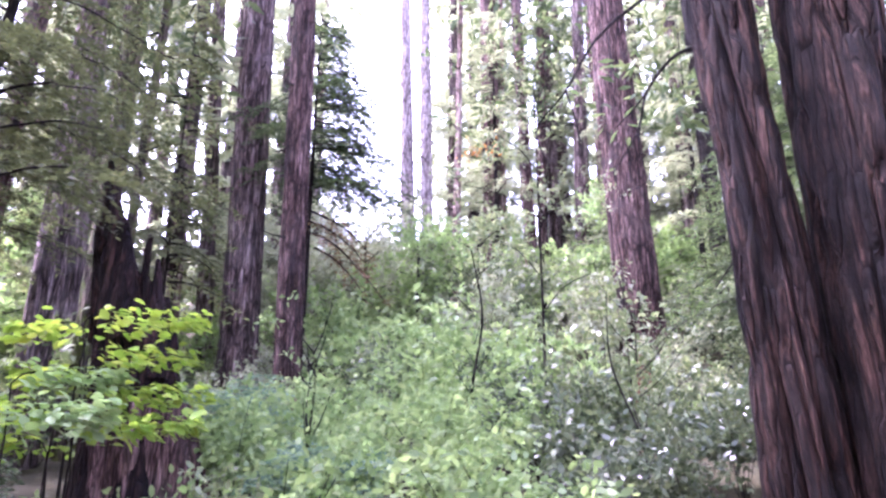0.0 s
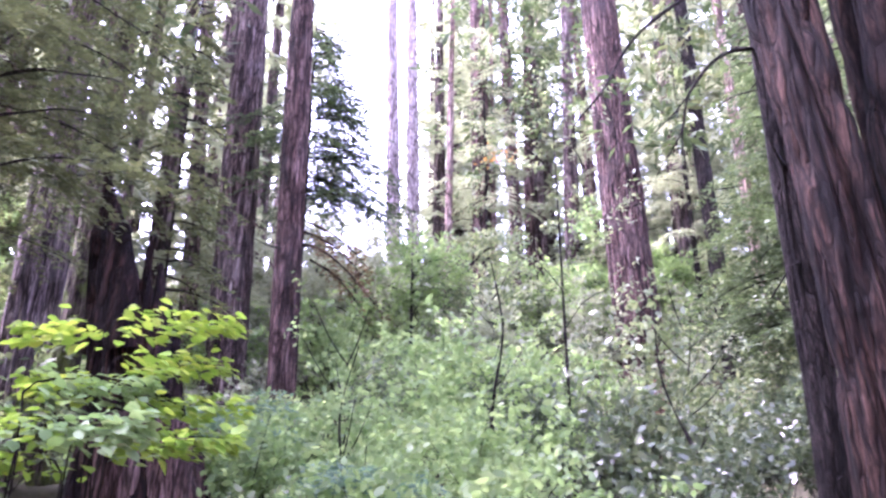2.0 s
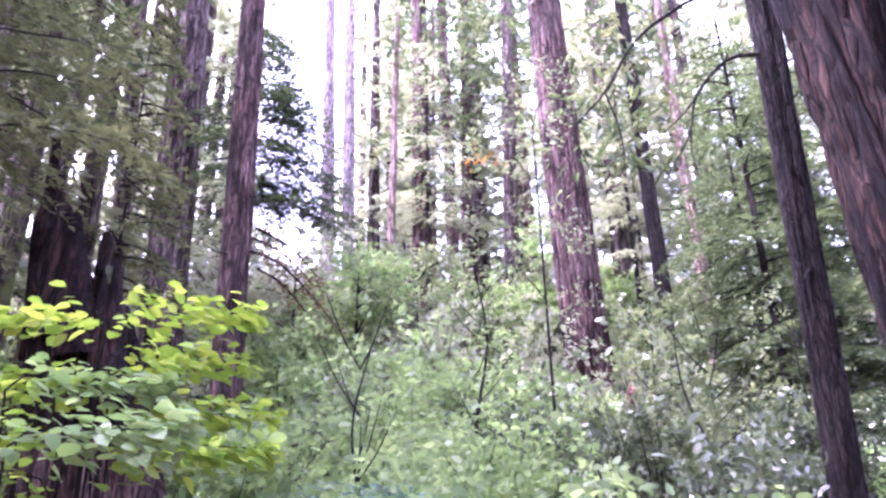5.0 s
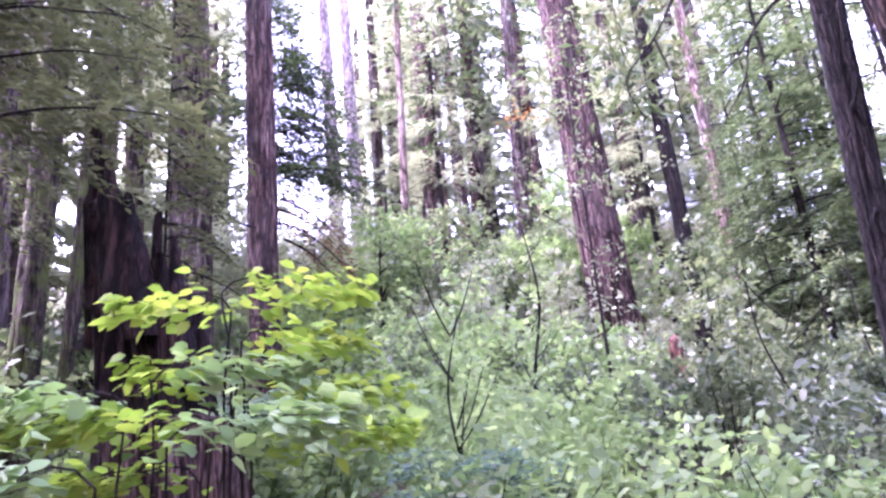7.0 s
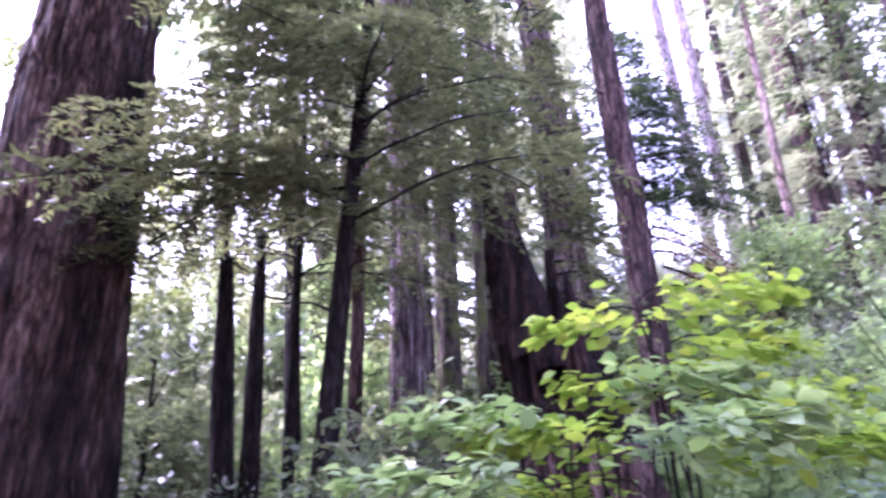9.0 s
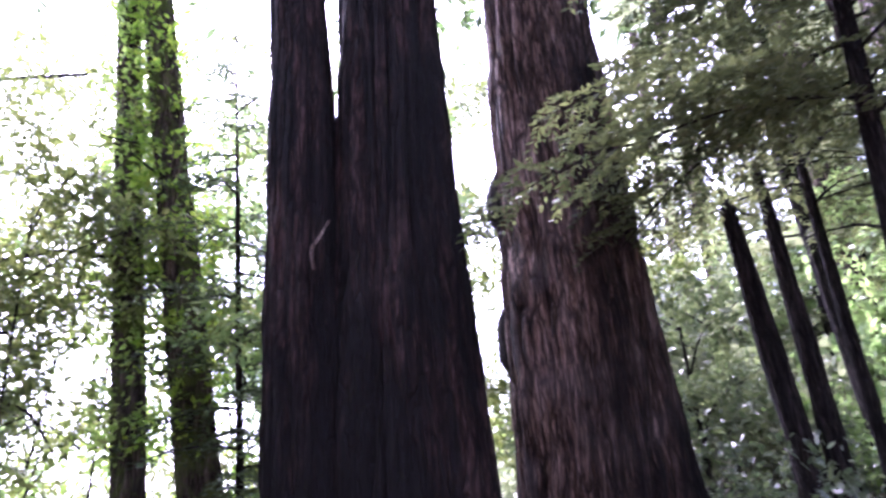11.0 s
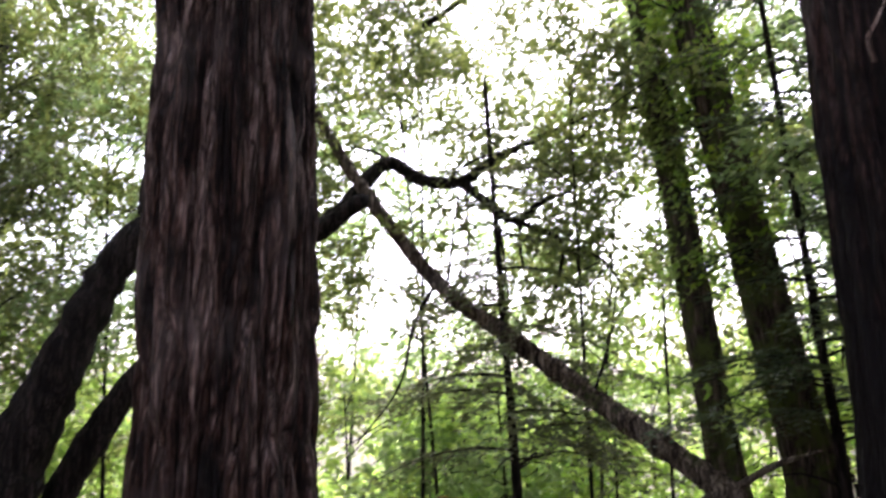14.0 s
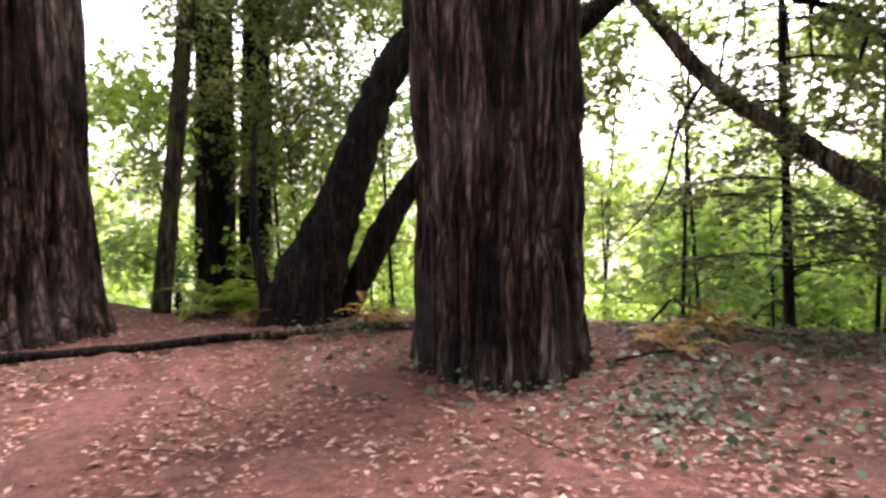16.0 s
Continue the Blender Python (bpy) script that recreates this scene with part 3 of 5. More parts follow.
redwood(-7.18, 10.05, 0.16, "black charred trunk with a grey flank", (-0.03, 0.013), DARK_BARK, 4.6, 0.10, 45, crown=None, name="burnt_snag", group="burnt pair")

# burnt redwood and the double redwood by the bend of the trail
# Both trees' unseen crowns are widened and thickened to shade what stands below.
t = redwood(-9.1, 8.38, 1.02, "massive fire-scarred redwood with grey and black bark", (0.005, 0.005), REDWOOD_SCARRED, 24, 0.022, 51, True, crown=(10.5, 4.2), dense=12, flare=0.2, flare_h=1.5, fissure=0.085, spacing=0.2, flutes=0.12)
burl_curves = [([(-0.42, -0.42, 4.7), (-0.56, -0.58, 5.1), (-0.44, -0.46, 5.6)], 0.24, 0.10),
        ([(-0.48, -0.46, 2.8), (-0.60, -0.58, 3.3), (-0.48, -0.46, 3.8)], 0.24, 0.10)]
for n, bl in enumerate(burl_curves):
    part("burl", limb_mesh("burl", [bl], DARK_BARK, 60 + n, 12), t, "black charred burl")
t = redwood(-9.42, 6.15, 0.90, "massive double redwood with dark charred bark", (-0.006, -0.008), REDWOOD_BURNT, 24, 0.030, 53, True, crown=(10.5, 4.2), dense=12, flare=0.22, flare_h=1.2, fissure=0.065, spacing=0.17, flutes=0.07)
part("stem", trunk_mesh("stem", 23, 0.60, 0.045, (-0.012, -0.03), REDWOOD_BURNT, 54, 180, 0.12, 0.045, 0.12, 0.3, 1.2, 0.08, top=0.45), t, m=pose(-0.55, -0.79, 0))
st = thing("broken_stick", -9.44, 5.05, 4.18, "pale broken stick caught on redwood bark", "branch")
part("twig", limb_mesh("twig", [([(-0.02, 0.20, 0.58), (0.0, 0.06, 0.32), (0.01, -0.02, 0.18), (0.02, 0.01, -0.02)], 0.014, 0.022)], PALE_BARK, 5, 7), st)

# broad upright redwood at the trail's edge and its neighbour
# Both crowns lie above view, enlarged to cut light on trunks and trail.
redwood(-9.02, -0.335, 0.825, "broad upright redwood with grey-brown furrowed bark", (0.010, -0.022), REDWOOD_FLECKED, 24, 0.016, 55, True, crown=(10.5, 4.2), dense=12, flare=0.07, flare_h=0.35, fissure=0.1, spacing=0.17, flutes=0.03)
redwood(-7.70, -5.36, 0.72, "broad redwood with flared base and brown bark", (0.004, 0.0), REDWOOD_FLECKED, 24, 0.016, 56, True, crown=(10.5, 4.2), dense=12, flare=0.26, flare_h=0.5, fissure=0.075, spacing=0.19, flutes=0.07)
redwood(-9.28, -5.26, 0.12, "thin crooked trunk at the bank's edge", (-0.088, 0.068), MOSSY_BARK, 9, 0.03, 57, "thin", crown=None, name="slender_tree", spacing=0.08, fissure=0.012)
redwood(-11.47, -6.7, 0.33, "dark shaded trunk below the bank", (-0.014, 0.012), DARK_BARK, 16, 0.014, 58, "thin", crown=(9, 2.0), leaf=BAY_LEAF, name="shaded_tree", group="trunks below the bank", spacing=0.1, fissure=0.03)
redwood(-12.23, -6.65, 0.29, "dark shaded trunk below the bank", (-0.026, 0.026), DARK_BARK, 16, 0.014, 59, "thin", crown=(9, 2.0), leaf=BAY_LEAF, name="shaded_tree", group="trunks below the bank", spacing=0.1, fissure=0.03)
for x, y, r, lean, sd in ((-13.85, 4.56, 0.27, (-0.016, -0.092), 61), (-13.11, 5.43, 0.33, (-0.038, -0.145), 62)):
    t = redwood(x, y, r, "straight trunk clothed in leafy green shoots", lean, MOSSY_BARK, 15, 0.018, sd, "thin", crown=None, name="leafy_tree", group="pair of leafy trunks", spacing=0.1, fissure=0.025)
    bl = [(lean[0] * z + 0.12 * math.sin(9 * z), lean[1] * z + 0.12 * math.cos(7 * z), z, 0.55, 0.55, 0.42) for z in np.arange(3.2, 14, 0.5)]
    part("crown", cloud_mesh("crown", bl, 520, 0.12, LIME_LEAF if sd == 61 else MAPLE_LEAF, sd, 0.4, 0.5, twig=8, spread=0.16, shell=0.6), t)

# ---- broken snag ----
def snag(x, y):
    t = thing("broken_snag", x, y, gz(x, y), "tall broken redwood snag, dark and rotten with jagged top", "tree stump")
    rng = np.random.default_rng(8)
    for sd, (ox, oy, r, h, lean, cut) in enumerate(((0, 0, 0.58, 4.8, (-0.19, 0.0), 1.5), (0.2, -0.12, 0.44, 3.6, (-0.10, 0.0), 1.0))):
        me = trunk_mesh("shell", h, r, 0.17, lean, ROTTEN, 70 + sd, 140, 0.07, 0.07, 0.13, 0.2, 0.6, 0.12, top=0.2, detail_to=h)
        v = np.zeros(len(me.vertices) * 3, np.float32)
        me.vertices.foreach_get("co", v)
        v = v.reshape(-1, 3)
        ang = np.arctan2(v[:, 1] - lean[1] * v[:, 2], v[:, 0] - lean[0] * v[:, 2])
        lim = h - cut * vnoise((ang + np.pi) / 6.2832 * 14, 0 * ang, 77 + sd, 14) ** 1.2 - 0.9 * cut * (1 + np.cos(ang + 0.3)) / 2
        over = v[:, 2] > lim
        v[over, 2] = lim[over]
        me.vertices.foreach_set("co", v.ravel())
        me.update()
        part("shell", me, t, m=pose(ox, oy, 0))


snag(-3.14, 9.75)
WEATHERED = bark_material("weathered_redwood", (0.03, 0.018, 0.015), (0.11, 0.066, 0.056), (0.24, 0.165, 0.145))
part("base", trunk_mesh("base", 1.3, 0.70, 0.10, (-0.12, -0.03), WEATHERED, 79, 140, 0.07, 0.06, 0.12, 0.12, 0.5, 0.1, top=0.5, detail_to=1.3), bpy.data.objects["broken_snag"], "weathered reddish brown base with ragged rim", m=pose(0.02, -0.12, 0))
for n, s in enumerate((([(-0.48, -0.12, 2.3), (-0.64, -0.1, 3.35), (-0.80, -0.08, 4.2)], 0.26, 0.03), ([(-0.30, -0.25, 2.1), (-0.44, -0.2, 3.05), (-0.54, -0.18, 3.7)], 0.24, 0.04), ([(0.04, -0.25, 1.6), (0.0, -0.22, 2.45), (-0.06, -0.2, 3.2)], 0.22, 0.03))):
    part("shard", limb_mesh("shard", [s], ROTTEN, 74 + n, 12), bpy.data.objects["broken_snag"], "sharp splinter of dark rotten wood")


# ---- young hemlock with bare lower limbs and drooping sprays ----
def hemlock(x, y, lean, height, r, low, reach, label, seed, n=34, towards=None, mat=HEMLOCK_LEAF, bare=7, droop=0.35, name="hemlock_tree"):
    t = thing(name, x, y, gz(x, y), label, "tree")
    rng = np.random.default_rng(seed)
    part("trunk", trunk_mesh("trunk", height, r, 0.075, lean, DARK_BARK, seed, 40, 0.2, 0.012, 0.07, 0.15, 0.3, 0.03, top=0.1), t)
    br = []
    for i in range(n):
        z = low + (height - low - 0.3) * (i + 0.3 * rng.random()) / n
        a = rng.random() * 6.28 if towards is None or rng.random() < 0.35 else towards + 0.7 * rng.standard_normal()
        ln = reach * (1.05 - 0.75 * (z - low) / (height - low)) * (0.65 + 0.5 * rng.random())
        br.append(((lean[0] * z, lean[1] * z, z), (math.cos(a), math.sin(a), 0.18), ln, droop * (0.6 + 0.7 * rng.random())))
    me, axes = spray_mesh("foliage", br, mat, seed)
    part("foliage", me, t)
    for i, ax in enumerate(axes):
        if i % 2 == 0:
            part("branch", limb_mesh("branch", [(ax[:: max(1, len(ax) // 5)], 0.022, 0.005)], DARK_BARK, seed + i, 5), t)
    for i in range(bare):
        z, a = rng.uniform(low - 1.4, low + 1.2), rng.random() * 6.28
        b = np.array([lean[0] * z, lean[1] * z, z])
        w = np.array([math.cos(a), math.sin(a), 0.35])
        ln = rng.uniform(0.5, 1.5)
        part("dead_branch", limb_mesh("dead_branch", [([b, b + 0.4 * ln * w, b + ln * (w - [0, 0, 0.3])], 0.022, 0.005)], DARK_BARK, seed + 50 + i, 5), t)
    return t


hemlock(-5.72, 8.58, (0.066, 0.03), 10.9, 0.15, 4.2, 3.2, "young hemlock with bare dark lower limbs and drooping sprays", 81, 60, towards=3.7, droop=0.4)
hemlock(-3.4, 10.6, (0.0, 0.0), 8.4, 0.03, 3.0, 1.0, "slender hemlock with heavy drooping sprays beside the snag", 82, 50, towards=-0.3, bare=1, droop=0.6)
hemlock(-7.0, 10.6, (0.0, 0.0), 10.0, 0.10, 4.0, 2.4, "slender hemlock with soft grey-green sprays", 83, 42, bare=3, droop=0.45)
hemlock(6.6, 11.0, (0.0, 0.0), 9.0, 0.09, 2.0, 2.2, "dark hemlock on the slope with drooping sprays", 84, 74, mat=REDWOOD_LEAF, bare=4, droop=0.45)
hemlock(8.6, 13.6, (0.0, 0.0), 9.5, 0.09, 1.6, 2.5, "dark hemlock on the slope with drooping sprays", 85, 74, mat=REDWOOD_LEAF, bare=4, droop=0.45)
for hx, hy, hs in ((8.4, 11.5, 91), (9.5, 12.7, 92), (10.2, 14.6, 93), (7.3, 9.4, 94)):
    hemlock(hx, hy, (0.0, 0.0), 10.5, 0.10, 0.9, 2.1, "dense dark conifer in the shade of the slope", hs, 72, mat=REDWOOD_LEAF, bare=6, droop=0.5, name="shaded_conifer")
for hx, hy, hs in ((-15.2, 16.5, 96), (-7.6, 17.2, 97), (-10.2, 16.8, 98), (-12.4, 18.0, 99)):
    hemlock(hx, hy, (0.0, 0.0), 13.0, 0.12, 1.2, 3.0, "dense conifer with olive sprays deep in the wood", hs, 44, bare=3, droop=0.5, name="shaded_conifer")
hemlock(-12.05, 5.4, (-0.018, -0.052), 9.0, 0.07, 1.0, 1.8, "thin shaded conifer with hanging dark sprays", 86, 66, mat=REDWOOD_LEAF, bare=4, droop=0.4, name="young_conifer")
hemlock(-12.96, 1.75, (0.003, -0.052), 6.0, 0.075, 0.9, 2.3, "thin conifer with sparse grey-green sprays", 87, 40, mat=HEMLOCK_LEAF, bare=8, droop=0.4, name="young_conifer")
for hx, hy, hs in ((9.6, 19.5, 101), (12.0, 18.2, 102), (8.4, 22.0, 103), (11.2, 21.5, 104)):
    hemlock(hx, hy, (0.0, 0.0), 13.0, 0.12, 1.5, 2.6, "soft grey-green conifer up the slope", hs, 52, mat=FAR_HAZE_LEAF, bare=3, droop=0.45, name="hill_conifer")
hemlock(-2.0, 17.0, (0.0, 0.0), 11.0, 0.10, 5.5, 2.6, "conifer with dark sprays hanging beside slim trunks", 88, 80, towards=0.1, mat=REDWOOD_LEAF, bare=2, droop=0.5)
hemlock(3.9, 22.9, (0.0, 0.0), 13.0, 0.12, 5.0, 1.9, "narrow conifer with dense dark sprays up the slope", 89, 60, mat=FAR_HAZE_LEAF, bare=2, droop=0.3)


# ---- broadleaf trees on the hill ----
def leafy_tree(x, y, h, r, blobs, per_m3, size, mat, label, seed, name="tanoak_tree", lean=(0.0, 0.0), bark=DARK_BARK, aspect=0.45, flat=0.5, group="", rounded=False):
    t = thing(name, x, y, gz(x, y), label, "tree", group)
    part("trunk", limb_mesh("trunk", [([(0, 0, -0.3), (0.5 * h * lean[0], 0.5 * h * lean[1], 0.5 * h), (h * lean[0], h * lean[1], h)], r, 0.3 * r)], bark, seed, 9), t)
    paths = []
    for bx, by, bz, rx, ry, rz in blobs:
        z = max(0.35 * h, min(0.95 * h, bz - 0.6))
        a = np.array([lean[0] * z, lean[1] * z, z])
        b = np.array([bx, by, bz])
        paths.append(([a, 0.5 * (a + b) + [0, 0, 0.12], b, b + [0.3 * rx, 0.2 * ry, 0.3 * rz]], 0.35 * r, 0.006))
    for s in paths:
        part("limb", limb_mesh("limb", [s], bark, seed + 1, 5), t)
    part("crown", cloud_mesh("crown", blobs, int(0.78 * per_m3), 1.08 * size, mat, seed, flat, aspect, rounded), t)
    return t


leafy_tree(2.3, 10.6, 6.4, 0.028, [(-0.7, 0, 3.6, 0.8, 0.7, 0.5), (0.5, 0.1, 4.4, 0.9, 0.7, 0.6), (-0.6, 0, 5.4, 0.9, 0.7, 0.6), (0.2, 0, 6.4, 0.8, 0.8, 0.6), (-1.2, 0.2, 4.6, 0.6, 0.6, 0.4), (0.6, 0, 3.0, 0.7, 0.6, 0.35)], 230, 0.085, OAK_LEAF, "slender tree with lacy olive green leaves", 91)
part("withered_spray", cloud_mesh("withered_spray", [(-1.05, -0.5, 4.9, 0.2, 0.2, 0.13)], 2600, 0.07, ORANGE_LEAF, 3), bpy.data.objects["tanoak_tree"], "withered orange leaves")
for i, (x, y, s) in enumerate(((-0.6, 20.5, 1.0), (0.9, 19.0, 0.85), (2.8, 20.2, 0.9), (-1.8, 22.5, 1.1), (4.9, 20.5, 0.8), (8.0, 24.0, 0.9), (0.2, 24.5, 1.1), (8.2, 20.8, 1.1), (10.3, 17.0, 1.1), (-4.6, 21.8, 1.1), (11.5, 14.4, 1.0), (-11.5, 14.6, 1.1), (-9.2, 17.0, 1.15), (-13.2, 12.4, 1.1), (-8.3, 14.6, 0.9), (-12.4, 17.6, 1.2), (-15.0, 14.5, 1.2), (-10.4, 12.2, 0.9))):
    rng = np.random.default_rng(100 + i)
    bl = [(s * rng.uniform(-1.3, 1.3), s * rng.uniform(-0.9, 0.9), s * rng.uniform(1.6, 4.6), s * 0.95, s * 0.9, s * 0.6) for _ in range(7)]
    leafy_tree(x, y, 3.9 * s, 0.07, bl, 270, 0.16, (OAK_LEAF if i % 2 else FRESH_LEAF) if i > 10 else (FAR_HAZE_LEAF, FRESH_LEAF, OAK_LEAF)[i % 3], "small broadleaf tree with pale green foliage on the hill", 100 + i, "hill_tree", group="small trees on the hill")


# ---- shrubs ----
def shrub(label, seed, h, w, n_stem, per_m3, size, mat, aspect=0.5, flat=0.45, name="shrub", rounded=False):
    """A bush of several thin stems with ragged leaf clusters; its base is at the origin."""
    t = thing(name, 0, 0, 0, label, "shrub", "hillside undergrowth")
    rng = np.random.default_rng(seed)
    paths, blobs = [], []
    for i in range(n_stem):
        a, k = rng.random() * 6.28, rng.uniform(0.15, 1.0)
        tip = np.array([w * k * math.cos(a), w * k * math.sin(a), h * rng.uniform(0.55, 1.0)])
        paths.append(([(0, 0, -0.15), 0.45 * tip + [0.05 * math.sin(a), 0, 0.08], tip], 0.010, 0.003))
        for f in (0.62, 1.0):
            blobs.append((*(tip * f), 0.36 * w * rng.uniform(0.7, 1.3), 0.36 * w * rng.uniform(0.7, 1.3), 0.20 * h * rng.uniform(0.7, 1.2)))
    for s in paths:
        part("stem", limb_mesh("stem", [s], DARK_BARK, seed, 3), t)
    part("foliage", cloud_mesh("foliage", blobs, int((0.43 if rounded else 0.7) * per_m3), (1.27 if rounded else 1.15) * size, mat, seed, flat, aspect, rounded, 8, 0.13, 0.2), t)
    return t


def sprout_clump(label, seed, h, mat):
    """Low conifer sprouts: a clump of arching sprays."""
    t = thing("redwood_sprout", 0, 0, 0, label, "shrub", "hillside undergrowth")
    rng = np.random.default_rng(seed)
    br = []
    for i in range(34):
        a = rng.random() * 6.28
        br.append(((0.15 * math.cos(a), 0.15 * math.sin(a), h * rng.uniform(0.2, 0.8)), (math.cos(a), math.sin(a), rng.uniform(0.1, 0.9)), rng.uniform(0.5, 0.95) * h * 0.8, 0.35))
    me, axes = spray_mesh("foliage", br, mat, seed, 0.055, 0.11, 0.045, 0.5)
    part("foliage", me, t)
    part("stem", limb_mesh("stem", [([(0, 0, -0.1), (0.02, 0.0, 0.5 * h), (0, 0.03, h)], 0.02, 0.006)], DARK_BARK, seed, 5), t)
    return t


shrub_kinds = [
    shrub("evergreen shrub with small grey-green leaves on the slope", 201, 1.9, 1.0, 9, 1050, 0.08, OAK_LEAF, rounded=True),
    shrub("evergreen shrub with dark glossy leaves on the slope", 202, 1.6, 1.1, 9, 980, 0.085, GLOSSY_LEAF, 0.45, rounded=True),
    shrub("leafy shrub with fresh green leaves on the slope", 203, 1.7, 1.05, 8, 980, 0.085, FRESH_LEAF, 0.55, rounded=True),
    shrub("tall evergreen shrub with sparse leaves on the slope", 204, 2.4, 0.95, 8, 900, 0.08, OAK_LEAF, 0.5, rounded=True),
    shrub("leafy shrub with yellowish green leaves on the slope", 205, 1.3, 0.95, 8, 1400, 0.075, FRESH_LEAF, 0.5, rounded=True),
    shrub("evergreen shrub with grey-green leaves up the hill", 211, 1.9, 1.05, 7, 460, 0.12, OAK_LEAF),
    shrub("haze-pale green leafy shrub up the hill", 212, 1.8, 1.05, 7, 460, 0.12, FAR_HAZE_LEAF, 0.5),
    shrub("fresh green leafy shrub up the hill", 213, 1.7, 1.05, 7, 460, 0.12, FRESH_LEAF, 0.5),
    sprout_clump("clump of bluish green redwood sprouts on the slope", 206, 1.7, BLUE_LEAF),
]


def scatter():
    """Copies of the shrubs over the hillside, in the patches where each kind grows."""
    rng = np.random.default_rng(17)
    used = set()
    solid = ((3.6, 5.6, 1.5), (4.29, 8.0, 0.5), (6.9, 18.0, 1.0), (4.38, 12.2, 0.5), (-3.3, 9.75, 1.0), (-3.0, 8.3, 0.9), (-2.6, 7.0, 0.7), (-5.72, 8.58, 0.4))
    cells = [(gx, gy, 1.0) for gx in np.arange(-9.5, 12, 1.15) for gy in np.arange(4.2, 12.5, 1.15)]
    cells += [(gx, gy, 1.35) for gx in np.arange(-17, 16, 1.75) for gy in np.arange(12.6, 32, 1.8)]
    for gx, gy, big in cells:
        x, y = gx + rng.uniform(-0.45, 0.45) * big, gy + rng.uniform(-0.45, 0.45) * big
        q = 0.2 * x + 0.98 * y
        if q < 4.9 + 0.10 * abs(x - 1) or (abs(x - 1) > 3.6 + 0.52 * y and not (x < -7.5 and y > 9.5)) or any(math.hypot(x - a, y - b) < c for a, b, c in solid):
            continue
        if x > 2.0 and y < 6.6:
            continue
        if -10 < x < -4.2 and rng.random() < 0.6:
            continue
        u = rng.random()
        if big > 1:
            k = 5 if u < 0.2 else 6 if u < 0.6 else 7
        elif -3.2 < x < -0.6 and 7 < y < 13:
            k = 8 if u < 0.25 else (2 if u < 0.8 else 4)
        elif -3.8 < x < 1.6 and y < 15:
            k = 2 if u < 0.62 else (4 if u < 0.86 else 0)
        else:
            k = 0 if u < 0.2 else 1 if u < 0.64 else 3 if u < 0.78 else 2 if u < 0.9 else 4
        s = rng.uniform(0.85, 1.2) * (0.78 if -4.5 < x + 0.13 * (y - 12) < -0.8 and 10 < y < 18 else 0.72 if y < 7.5 else 0.85 if y < 11 else (0.62 if x > 0.28 * y - 1.0 and y < 16.5 else 0.95) * big)
        m = pose(x, y, gz(x, y) - 0.04, 0, 0, rng.uniform(0, 360))
        if k not in used:
            used.add(k)
            shrub_kinds[k].matrix_basis = m
        else:
            copy_thing(shrub_kinds[k], m @ Matrix.Diagonal((s, s, s, 1)))


scatter()


# ---- maple with layered leaf sprays beside the trail ----
def maple(x, y, z, label, seed, tiers, mat=MAPLE_LEAF):
    """Each stem carries one flat layer of leaves; the outer leaves stand singly."""
    t = thing("vine_maple", x, y, z, label, "shrub")
    rng = np.random.default_rng(seed)
    blade = leaf_mesh("leaf", np.zeros((1, 3)), np.array([[1.0, 0, 0]]), np.array([[0, 0, 1.0]]), np.ones(1), np.full(1, 0.85), mat, 0.12, True)
    for bx, by, bz, reach, turn, n in tiers:
        hub = np.array([bx, by, bz])
        tip = np.array([bx + reach * math.cos(turn), by + reach * math.sin(turn), bz])
        base = np.array([0.25 * bx, 0.25 * by, 0.15])
        mid = np.array([0.7 * bx, 0.7 * by, 0.75 * bz])
        stem = part("stem", limb_mesh("stem", [([base - [0, 0, 0.5], mid, hub, tip], 0.013, 0.003)], DARK_BARK, seed, 6), t)
        cross = np.array([-math.sin(turn), math.cos(turn), 0])
        m = int(2.6 * n)
        s = rng.random(m) ** 0.8
        side = rng.uniform(-1, 1, m) * 0.42 * reach * (1.15 - 0.8 * s)
        p = hub * (1 - s[:, None]) + tip * s[:, None] + side[:, None] * cross
        p[:, 2] += 0.05 * rng.standard_normal(m) - 0.25 * np.abs(side)
        d = np.array([math.cos(turn), math.sin(turn), -0.25]) + (1.5 * side / reach)[:, None] * cross + 0.35 * rng.standard_normal((m, 3))
        up = np.array([0, 0, 1]) + 0.28 * rng.standard_normal((m, 3))
        ln = 0.088 * (0.7 + 0.55 * rng.random(m))
        single = np.argsort(-s)[:300 // len(tiers)]
        for q in single:
            a = Vector(d[q]).normalized()
            b = Vector(up[q]).cross(a).normalized()
            c = a.cross(b)
            rot = Matrix((a, b, c)).transposed().to_4x4()
            part("leaf", blade, stem, m=Matrix.Translation(Vector(p[q])) @ rot @ Matrix.Diagonal((ln[q], ln[q], ln[q], 1)))
        rest = np.setdiff1d(np.arange(m), single)
        fol = part("foliage", leaf_mesh("foliage", p[rest], d[rest], up[rest], ln[rest], ln[rest] * 0.85, mat, 0.12, True), stem)
        tagged(fol, kind="stuff")
    return t


